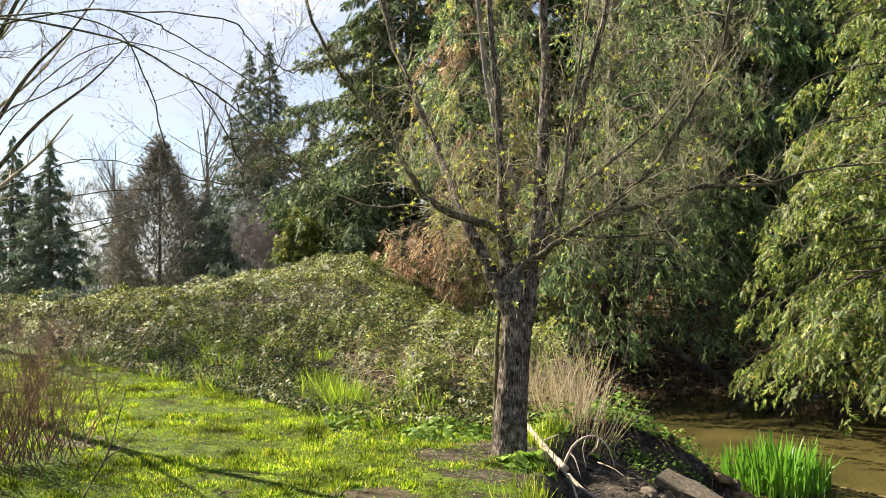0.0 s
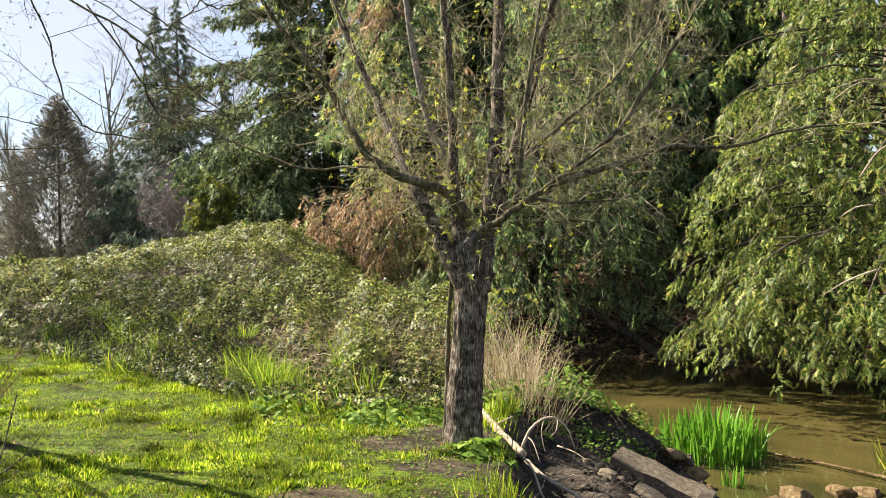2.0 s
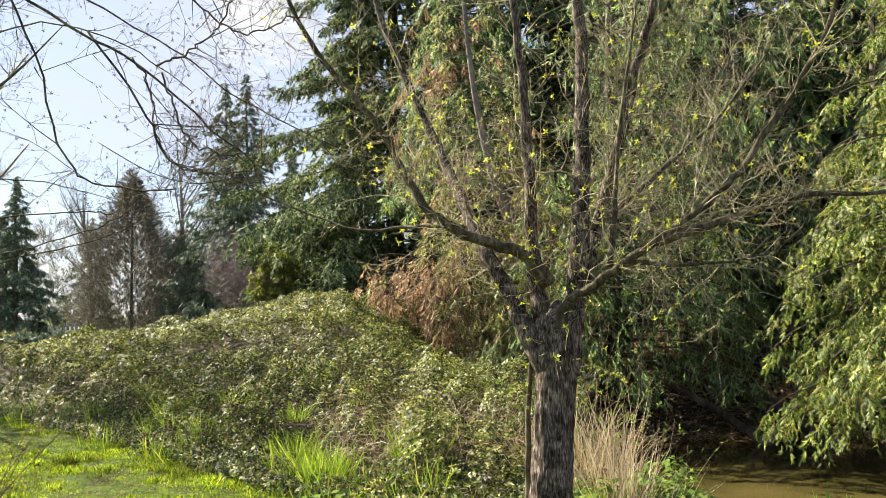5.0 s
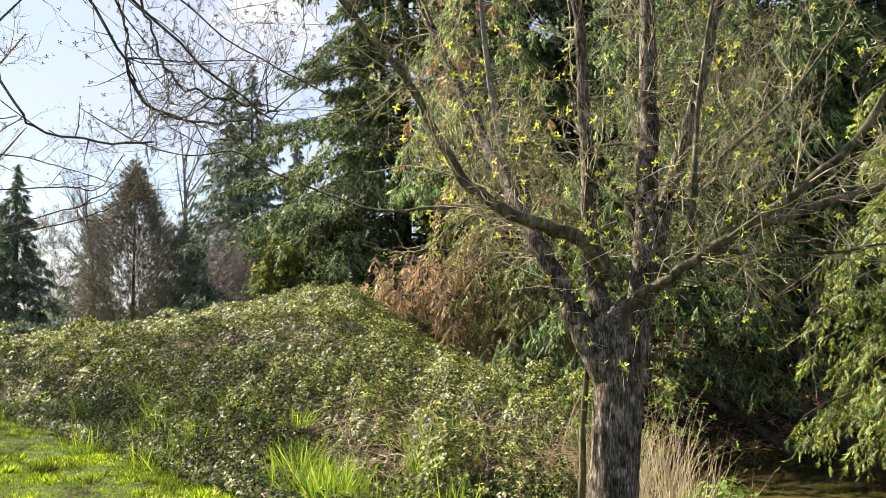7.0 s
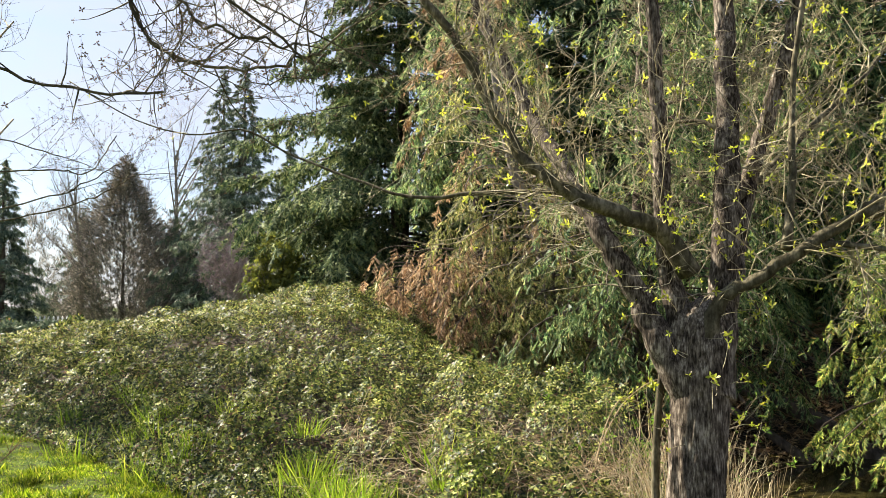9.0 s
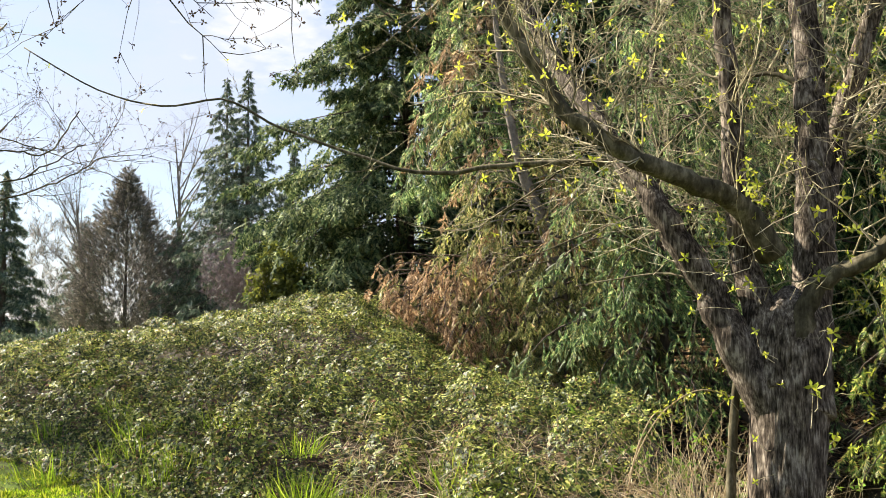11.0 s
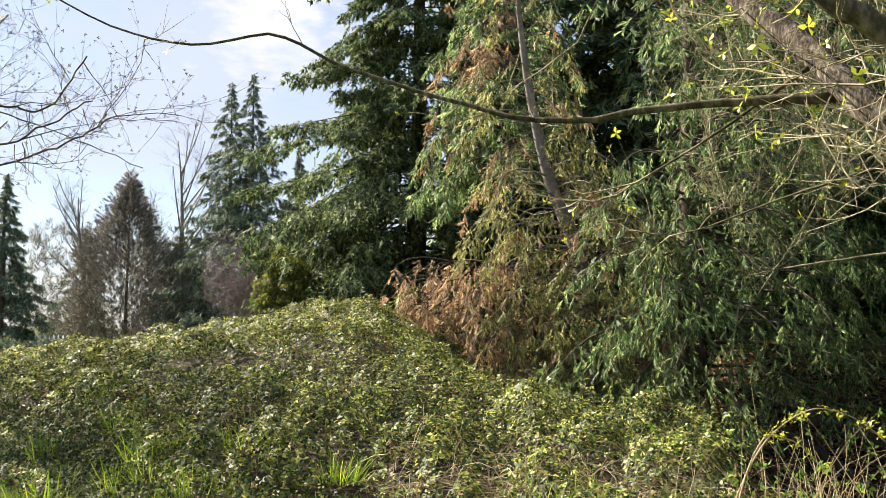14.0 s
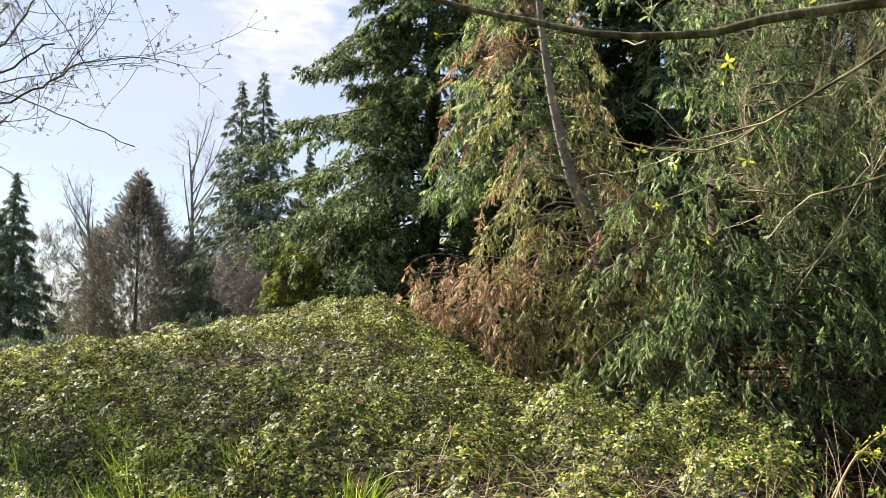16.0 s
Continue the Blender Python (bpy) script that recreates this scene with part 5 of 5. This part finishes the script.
def dense_tree(name, base, height, radius, n, size, leaf, label, seed, template=T_TWIGGY, sag=0.0):
    """A crown filled evenly with fine twigs, broad below and blunt at the tip, round a straight trunk."""
    g = np.random.default_rng(seed)
    t = thing(name, label, "tree")
    hz = np.linspace(0, 1, 8)
    part("trunk", tube(np.array(base) + np.stack([0 * hz, 0 * hz, hz * height * 0.95], 1), 0.16 * (1 - 0.9 * hz), 7), M_TRUNK, t)
    u, a = g.uniform(0.02, 1, n) ** 1.25, g.uniform(0, 2 * np.pi, n)
    shoot = 1 - 0.16 * (np.sin(11 * a + seed) * np.sin(5 * a + 1.3) + 1) * g.uniform(0.5, 1, n)
    ragged = 1 + 0.22 * np.sin(3 * a + 9 * u + seed) + 0.15 * np.sin(7 * a - 17 * u)
    r = radius * (1 - u**1.5) ** 0.85 * ragged * g.uniform(0.25, 1, n) ** 0.5
    O = np.array(base) + np.stack([r * np.cos(a), r * np.sin(a), u * height * shoot], 1)
    X = np.stack([np.cos(a), np.sin(a), np.full(n, 0.9 - 1.8 * sag)], 1) + g.normal(0, 0.35, (n, 3))
    part("crown", scatter(*template, O, X, g.normal(0, 1, (n, 3)), size * g.uniform(0.5, 1.3, n)), leaf, t)
    return t


dense_tree("russet_tree", (-30.4, 72.0, 0.5), 14.4, 5.6, 15000, 0.44, M_RUSSET, "grey-brown dense twiggy tree beyond the grass", 73, template=T_BRUSH)
dense_tree("russet_tree", (-27.2, 75.0, 0.5), 9.0, 3.8, 6500, 0.44, M_RUSSET, "low grey-brown twiggy tree beyond the grass", 79, template=T_BRUSH)
bare_tree("far_bare_tree", (-26.4, 72.0, 1.0), 17.5, 6.0, "tall bare grey tree at the far edge of the grass", 81, limbs=14, n1=9, n2=5, n3=2, r=0.3, l1=0.13, thin=1.9)
bare_tree("far_bare_tree", (-33.5, 70.0, 1.0), 12, 5.5, "bare grey tree at the far edge of the grass", 82, limbs=16, n1=10, n2=6, n3=3, r=0.25, l1=0.13, thin=1.7)
bare_tree("far_bare_tree", (-30.0, 76.0, 1.0), 12, 6.5, "bare grey tree at the far edge of the grass", 83, limbs=16, n1=10, n2=6, n3=3, r=0.25, l1=0.13, thin=1.7)


def shrub(name, at, height, spread, n, size, mat, label, seed, template=T_LEAF3):
    g = np.random.default_rng(seed)
    d = unit(g.normal(0, 1, (n, 3))) * (g.uniform(0, 1, n) ** 0.4)[:, None]
    lump = 1 + 0.25 * np.sin(5 * d[:, 0] + seed) * np.cos(4 * d[:, 1] + 2 * seed)
    O = np.array(at) + np.stack([d[:, 0] * spread, d[:, 1] * spread, (d[:, 2] * 0.5 + 0.5) * height], 1) * lump[:, None]
    t = thing(name, label, "shrub")
    part("foliage", scatter(*template, O, g.normal(0, 1, (n, 3)) + [0, 0, 0.4], g.normal(0, 1, (n, 3)), size * g.uniform(0.5, 1.4, n)), mat, t)
    k = 60
    a = g.uniform(0, 2 * np.pi, k)
    D = np.stack([np.cos(a) * spread / height, np.sin(a) * spread / height, np.ones(k)], 1)
    vf, _ = twigs(np.array(at) + np.zeros((k, 3)), D, height * g.uniform(0.6, 1.1, k), np.full(k, 0.012 * height / 3), 0.2, 0, 5, g)
    part("stems", vf, M_GREYTWIG, t)
    return t


shrub("yellow_shrub", (-8.2, 34.5, 1.0), 3.1, 1.2, 2600, 0.2, M_YELLOW, "yellow-green leafy shrub on the mound", 91)
shrub("leafy_shrub", (-5.2, 34.5, 0.9), 3.2, 2.4, 3600, 0.17, M_FIR, "dark green leafy shrub on the crest of the mound", 93)
shrub("mauve_shrub", (-13.8, 50.0, 1.75), 4.6, 2.6, 3600, 0.4, M_MAUVE, "leafless mauve-grey twiggy shrub on the mound", 92, template=T_TWIGGY)
gs = np.random.default_rng(95)
for i in range(14):
    shrub("far_shrub", (-44 + 2.2 * i + gs.uniform(-0.5, 0.5), gs.uniform(47, 56), 0.0), gs.uniform(0.6, 1.0), gs.uniform(1.0, 1.7), 500, 0.25, M_FAR if i % 3 else M_BRAMBLE, "low dark shrub before the fence", 400 + i)["group"] = "far shrubs"
n = 6000
x = gs.uniform(-140, 60, n)
h = 13.0 + 3.0 * Bumps(8, 9)(x, 0) + 1.5 * Bumps(9, 3)(x, 0)
O = np.stack([x, 112 + gs.normal(0, 4, n), h * gs.uniform(0, 1, n) ** 0.7], 1)
woods = part("far_woods", scatter(*T_TWIGGY, O, gs.normal(0, 0.5, (n, 3)) + [0, 0, 1], gs.normal(0, 1, (n, 3)), gs.uniform(1.6, 2.8, n)), M_RUSSET)
tagged(woods, "distant belt of grey-brown woodland", "woods", kind="stuff")

fence = thing("picket_fence", "low white picket fence beyond the grass", "fence")
picket = mesh_of("picket", *tube(np.array([(0, 0, 0), (0, 0, 1.0), (0, 0, 1.1)]), np.array([0.07, 0.07, 0.02]), 4), M_FENCE)
for i in range(22):
    p = new("picket", picket)
    p.parent, p.location = fence, (-35.6 + 0.32 * i, 61.0 + 0.02 * i, -0.1)
for z in (0.15, 0.65):
    part("rail", tube(np.array([(-35.8, 61.1, z), (-28.7, 61.5, z)]), 0.05, 4), M_FENCE, fence)


# ---- stream bank ----
def lump(size, seed, mat, name, label, at, turn=(0, 0, 0), category="rock", flat=1.0):
    g = np.random.default_rng(seed)
    bm = bmesh.new()
    bmesh.ops.create_icosphere(bm, subdivisions=2, radius=1.0)
    planes = [(Vector(g.normal(0, 1, 3)).normalized(), g.uniform(0.3, 0.6)) for _ in range(8)]
    for v in bm.verts:
        c = v.co.copy()
        for nrm, d in planes:
            k = c.dot(nrm)
            if k > d:
                c -= nrm * (k - d) * 0.97
        c *= 1 + 0.05 * noise.noise(c * 3 + Vector((seed, 0, 0)))
        v.co = Vector((c.x * size[0], c.y * size[1], c.z * size[2]))
    me = bpy.data.meshes.new(name)
    bm.to_mesh(me)
    bm.free()
    me.materials.append(mat)
    ob = new(name, me)
    ob.matrix_world = pose(*at, *turn)
    return tagged(ob, label, category)


def slab(size, seed, at, turn, label):
    bm = bmesh.new()
    bmesh.ops.create_cube(bm, size=1.0)
    for v in bm.verts:
        v.co = Vector((v.co.x * size[0], v.co.y * size[1], v.co.z * size[2]))
    bmesh.ops.subdivide_edges(bm, edges=bm.edges[:], cuts=7, use_grid_fill=True)
    for v in bm.verts:
        q_ = noise.noise_vector(v.co * 4 + Vector((seed * 3.7, 0, 0)))
        edge = sum(abs(abs(c) - s / 2) < 1e-4 for c, s in zip(v.co, size))
        v.co += q_ * (0.012 if edge < 2 else 0.03)
        if edge >= 2:
            v.co *= 0.985 - 0.03 * max(0, q_.x)
    me = bpy.data.meshes.new("concrete_slab")
    bm.to_mesh(me)
    bm.free()
    me.materials.append(M_CONCRETE)
    ob = new("concrete_slab", me)
    ob.matrix_world = pose(*at, *turn)
    return tagged(ob, label, "slab")


slab((1.02, 0.32, 0.2), 1, (2.17, 8.63, -0.82), (8, 20.5, -33), "broken weathered concrete kerb lying down the bank")
slab((0.72, 0.24, 0.13), 2, (2.1, 8.22, -0.98), (12, 22, -33), "broken concrete slab lying under another")
slab((0.7, 0.5, 0.16), 3, (2.85, 8.35, -1.3), (50, 20, 40), "upended piece of broken concrete")
slab((2.4, 1.0, 0.3), 4, (5.2, 9.25, -1.88), (48, -4, 16), "broad concrete slab at the water's edge")
gr = np.random.default_rng(77)
for i in range(64):
    y = gr.uniform(6.5, 12.0)
    s = gr.uniform(0.15, 1.0)
    width = float(np.interp(y, [5, 8, 10, 12], [6.0, 4.8, 3.6, 2.3]))
    x = float(brink(y)) + 0.3 + s * width * 0.72
    k = gr.uniform(0.05, 0.13) * (1.7 if y > 10 else 1)
    lump((k * gr.uniform(0.8, 1.5), k * gr.uniform(0.8, 1.3), k * gr.uniform(0.5, 0.8)), 500 + i, M_ROCK if i % 3 else M_CONCRETE, "rock", "rough broken stone on the stream bank", (x, y, float(land(x, y)) + k * 0.2), (gr.uniform(-20, 20), gr.uniform(-20, 20), gr.uniform(0, 360)))["group"] = "bank stones"
for i, (x, y, k) in enumerate(((3.9, 10.6, 0.3), (4.4, 11.0, 0.32), (4.9, 11.3, 0.36), (5.4, 11.2, 0.3), (5.9, 11.3, 0.28), (3.4, 10.0, 0.3), (3.6, 9.5, 0.25), (4.1, 10.1, 0.22), (4.7, 10.5, 0.24))):
    lump((k * 0.9, k * 0.75, k * 0.5), 600 + i, M_OCHRE, "rock", "flat ochre stone at the water's edge", (x, y, WATER + 0.03), (0, 0, 37 * i))["group"] = "bank stones"

for i in range(34):
    x, y = gr.uniform(2.5, 4.3), gr.uniform(8.0, 10.0)
    k = gr.uniform(0.07, 0.19)
    lump((k * gr.uniform(0.9, 1.6), k * gr.uniform(0.7, 1.2), k * gr.uniform(0.5, 0.9)), 700 + i, (M_ROCK, M_OCHRE, M_CONCRETE)[i % 3], "rock", "broken stone heaped below the concrete slab", (x, y, max(float(land(x, y)), WATER) + k * 0.25), (gr.uniform(-35, 35), gr.uniform(-35, 35), gr.uniform(0, 360)))["group"] = "bank stones"

log = thing("fallen_branch", "bleached dead branch lying broken down the bank", "deadwood")
part("stem", tube(spline([(0.3, 8.6, 0.03), (0.395, 8.3, -0.03), (0.52, 7.95, -0.14), (0.665, 7.65, -0.24)], 24), np.linspace(0.03, 0.036, 24) * (1 + 0.08 * np.sin(np.arange(24) * 2.3)), 10, 0.07, 2), M_DEADWOOD, log, "thick broken stem with peeling bark", smooth=True)
part("stem", tube(spline([(0.68, 7.6, -0.28), (0.8, 7.38, -0.36), (0.98, 7.17, -0.43), (1.22, 6.9, -0.53)], 20), np.linspace(0.021, 0.011, 20) * (1 + 0.1 * np.sin(np.arange(20) * 1.9)), 8, 0.08, 3), M_DEADWOOD, log, smooth=True)
SIDE = (([(0.62, 7.5, -0.2), (0.69, 7.3, -0.27), (0.72, 7.0, -0.4), (0.8, 6.78, -0.47), (1.0, 6.7, -0.49)], 0.012), ([(0.86, 7.3, -0.38), (0.96, 7.27, -0.34), (1.04, 7.27, -0.31)], 0.009), ([(1.08, 7.05, -0.46), (1.16, 7.0, -0.42), (1.2, 7.0, -0.39)], 0.007),
        ([(1.13, 6.98, -0.49), (1.2, 6.98, -0.46), (1.28, 6.97, -0.45)], 0.007), ([(1.1, 7.02, -0.48), (1.12, 6.95, -0.53), (1.16, 6.9, -0.57)], 0.005), ([(0.66, 7.75, -0.22), (0.75, 7.8, -0.06), (0.88, 7.82, 0.03), (1.0, 7.82, 0.02), (1.09, 7.8, -0.08), (1.14, 7.8, -0.24)], 0.014),
        ([(0.88, 7.82, 0.03), (0.84, 7.75, -0.08), (0.86, 7.68, -0.24)], 0.007), ([(1.0, 7.82, 0.02), (0.96, 7.7, -0.05), (0.9, 7.66, -0.1)], 0.006), ([(0.72, 7.78, -0.12), (0.76, 7.7, -0.16), (0.8, 7.6, -0.3)], 0.008), ([(0.47, 8.1, -0.08), (0.56, 8.1, -0.04), (0.64, 8.08, 0.0)], 0.011),
        ([(0.62, 7.72, -0.2), (0.58, 7.6, -0.26), (0.55, 7.5, -0.32)], 0.009), ([(0.98, 7.75, -0.2), (1.1, 7.6, -0.22), (1.2, 7.5, -0.28)], 0.008), ([(0.8, 6.78, -0.47), (0.82, 6.65, -0.5), (0.78, 6.55, -0.55)], 0.005))
for k, (pts, r) in enumerate(SIDE):
    part("side_branch", tube(spline(pts, 12), np.linspace(r, r * 0.4, 12), 6, 0.08, 4 + k), M_DEADWOOD, log, smooth=True)
m = 620
x, y = gr.uniform(0.5, 3.2, m), gr.uniform(5.4, 9.8, m)
vf, _ = twigs(np.stack([x, y, land(x, y) + 0.03], 1), np.stack([gr.normal(0, 1, m), gr.normal(0, 1, m), gr.normal(0.1, 0.25, m)], 1), gr.uniform(0.15, 0.7, m), gr.uniform(0.0015, 0.0045, m), 0.4, -0.2, 5, gr)
tagged(part("brushwood", vf, M_TRUNK), "dark tangle of dead twigs on the bank", "brushwood", kind="stuff")
m = 420
x, y = gr.uniform(3.0, 10, m), gr.uniform(22.6, 26.5, m)
vf, _ = twigs(np.stack([x, y, land(x, y) + 0.05], 1), np.stack([gr.normal(0, 1, m), gr.normal(-0.3, 0.6, m), gr.normal(0.3, 0.4, m)], 1), gr.uniform(0.4, 1.8, m), gr.uniform(0.006, 0.018, m), 0.4, -0.3, 5, gr)
tagged(part("brushwood", vf, M_CANE), "tangle of dead boughs on the far bank", "brushwood", kind="stuff")
m = 4200
x, y = gr.uniform(0.4, 4.6, m), gr.uniform(3.0, 11.6, m)
keep = (x > brink(y) + 0.15) & (land(x, y) > WATER)
x, y = x[keep], y[keep]
m = len(x)
T_CLOD = (np.array([(-1, -0.6, 0), (0.2, -1, 0.1), (1, 0, 0), (0.1, 0.9, 0), (-0.3, -0.1, 0.8), (0.4, 0.2, 0.6)], float), np.array([[0, 1, 4], [1, 5, 4], [1, 2, 5], [2, 3, 5], [3, 4, 5], [3, 0, 4]]))
clods = part("rubble_chips", scatter(*T_CLOD, np.stack([x, y, land(x, y) - 0.01], 1), np.stack([gr.normal(0, 1, m), gr.normal(0, 1, m), gr.normal(0, 0.2, m)], 1), np.stack([gr.normal(0, 1, m), gr.normal(0, 1, m), gr.normal(0, 0.2, m)], 1), 0.015 + 0.055 * gr.uniform(0, 1, m) ** 2.5), [M_ROCK, M_BANK], slots=np.repeat(gr.integers(0, 2, m), 6))
tagged(clods, "small broken stones and clods on the bank", "rubble", kind="stuff")
m = 110
x, y = gr.uniform(0.3, 1.5, m), gr.uniform(10.8, 12.4, m)
vf, _ = twigs(np.stack([x, y, land(x, y) - 0.05], 1), np.stack([gr.normal(0, 0.3, m), gr.normal(0, 0.3, m), np.ones(m)], 1), gr.uniform(0.5, 1.25, m), gr.uniform(0.003, 0.0065, m), 0.25, -0.3, 6, gr)
tagged(part("dry_canes", vf, M_REED), "pale dry canes standing on the bank", "canes", kind="stuff")
shoots = thing("bramble_shoots", "arching bramble shoots with fresh leaves on the bank", "brambles")
m = 70
x, y = gr.normal(0.95, 0.35, m), gr.normal(11.2, 0.6, m)
vf, X = twigs(np.stack([x, y, land(x, y)], 1), np.stack([gr.normal(0, 0.45, m), gr.normal(-0.2, 0.4, m), np.ones(m)], 1), gr.uniform(0.6, 1.5, m), gr.uniform(0.003, 0.006, m), 0.25, -0.9, 6, gr)
tagged(part("cane_growth", vf, M_REED, shoots), kind="stuff")
O = X[:, 3:].reshape(-1, 3)
k = len(O)
tagged(part("leaf_growth", scatter(*T_LEAF3, O, gr.normal(0, 1, (k, 3)), gr.normal(0, 1, (k, 3)) + [0, 0, 0.6], gr.uniform(0.03, 0.06, k)), M_WEED, shoots), kind="stuff")
for pts, cl in (([(0.15, 11.4, -0.2), (0.36, 11.4, 0.34), (0.54, 11.4, 0.68), (0.72, 11.4, 0.86), (0.92, 11.4, 0.96), (1.11, 11.4, 0.94), (1.29, 11.4, 0.85), (1.47, 11.4, 0.69)], (15, 18, 20, 25, 28, 33, 36)),
                ([(0.2, 11.2, -0.2), (0.33, 11.2, 0.42), (0.49, 11.2, 0.77), (0.64, 11.2, 0.78), (0.78, 11.2, 0.7), (0.95, 11.2, 0.5)], (17, 20, 22, 27, 32, 36))):
    ln = spline(pts, 40)
    part("arching_cane", tube(ln, np.linspace(0.007, 0.003, 40), 6), M_REED, shoots, "pale arching cane")
    for i in cl:
        O = ln[i] + gr.normal(0, 0.022, (6, 3))
        part("leaf_cluster", scatter(*T_LEAF3, O, gr.normal(0, 1, (6, 3)), gr.normal(0, 1, (6, 3)) + [0, 0, 0.6], gr.uniform(0.02, 0.042, 6)), M_BUD, shoots, "fresh yellow-green leaves")
wl_ = spline([(5.4, 13.5, WATER + 0.02), (6.1, 12.4, WATER + 0.05), (6.9, 11.2, WATER + 0.03)], 10)
tagged(part("floating_pole", tube(wl_, np.linspace(0.014, 0.03, 10), 8, 0.05, 1), M_OCHRE, smooth=True), "pale wooden pole floating on the water", "deadwood")
fl = spline([(4.2, 23.3, -0.2), (5.0, 23.2, -0.55), (6.0, 22.9, -1.2), (7.0, 22.6, -1.95)], 16)
tagged(part("fallen_log", tube(fl, np.linspace(0.07, 0.12, 16), 10, 0.06, 1), M_TRUNK, smooth=True), "dark fallen trunk on the far bank", "log")

# ---- shrubs beside the lawn ----
bs = thing("bare_shrub", "leafless brown twiggy shrub beside the lawn", "shrub")
k = 150
a = gr.uniform(0, 2 * np.pi, k)
D = np.stack([np.cos(a) * 0.6, np.sin(a) * 0.6, np.ones(k) * 1.3], 1)
P0 = np.stack([-4.35 + 0.3 * gr.normal(size=k), 6.9 + 0.35 * gr.normal(size=k), np.zeros(k)], 1)
vf, X = twigs(P0, D, gr.uniform(0.6, 1.6, k), np.full(k, 0.006), 0.25, 0, 5, gr)
tagged(part("stem_thicket", vf, M_CANE, bs), kind="stuff")
O = X[:, 2:].reshape(-1, 3)
vf, _ = twigs(np.repeat(O, 3, 0), gr.normal(0, 0.6, (len(O) * 3, 3)) + [0, 0, 0.6], gr.uniform(0.1, 0.4, len(O) * 3), np.full(len(O) * 3, 0.0022), 0.3, 0, 4, gr)
tagged(part("twig_tangle", vf, M_CANE, bs), kind="stuff")
sap = thing("sapling", "thin bare sapling with two forked twigs in the lawn", "sapling")
for pts, r in (([(-2.45, 4.5, 0.0), (-2.34, 4.5, 0.35), (-2.2, 4.5, 0.6), (-2.1, 4.5, 0.95)], 0.008), ([(-2.22, 4.5, 0.56), (-2.08, 4.5, 0.66), (-1.98, 4.5, 0.78)], 0.005)):
    ln = spline(pts, 10)
    part("stem", tube(ln, np.linspace(r, r * 0.4, 10), 6, 0.05, 1), M_LIMB, sap, smooth=True)
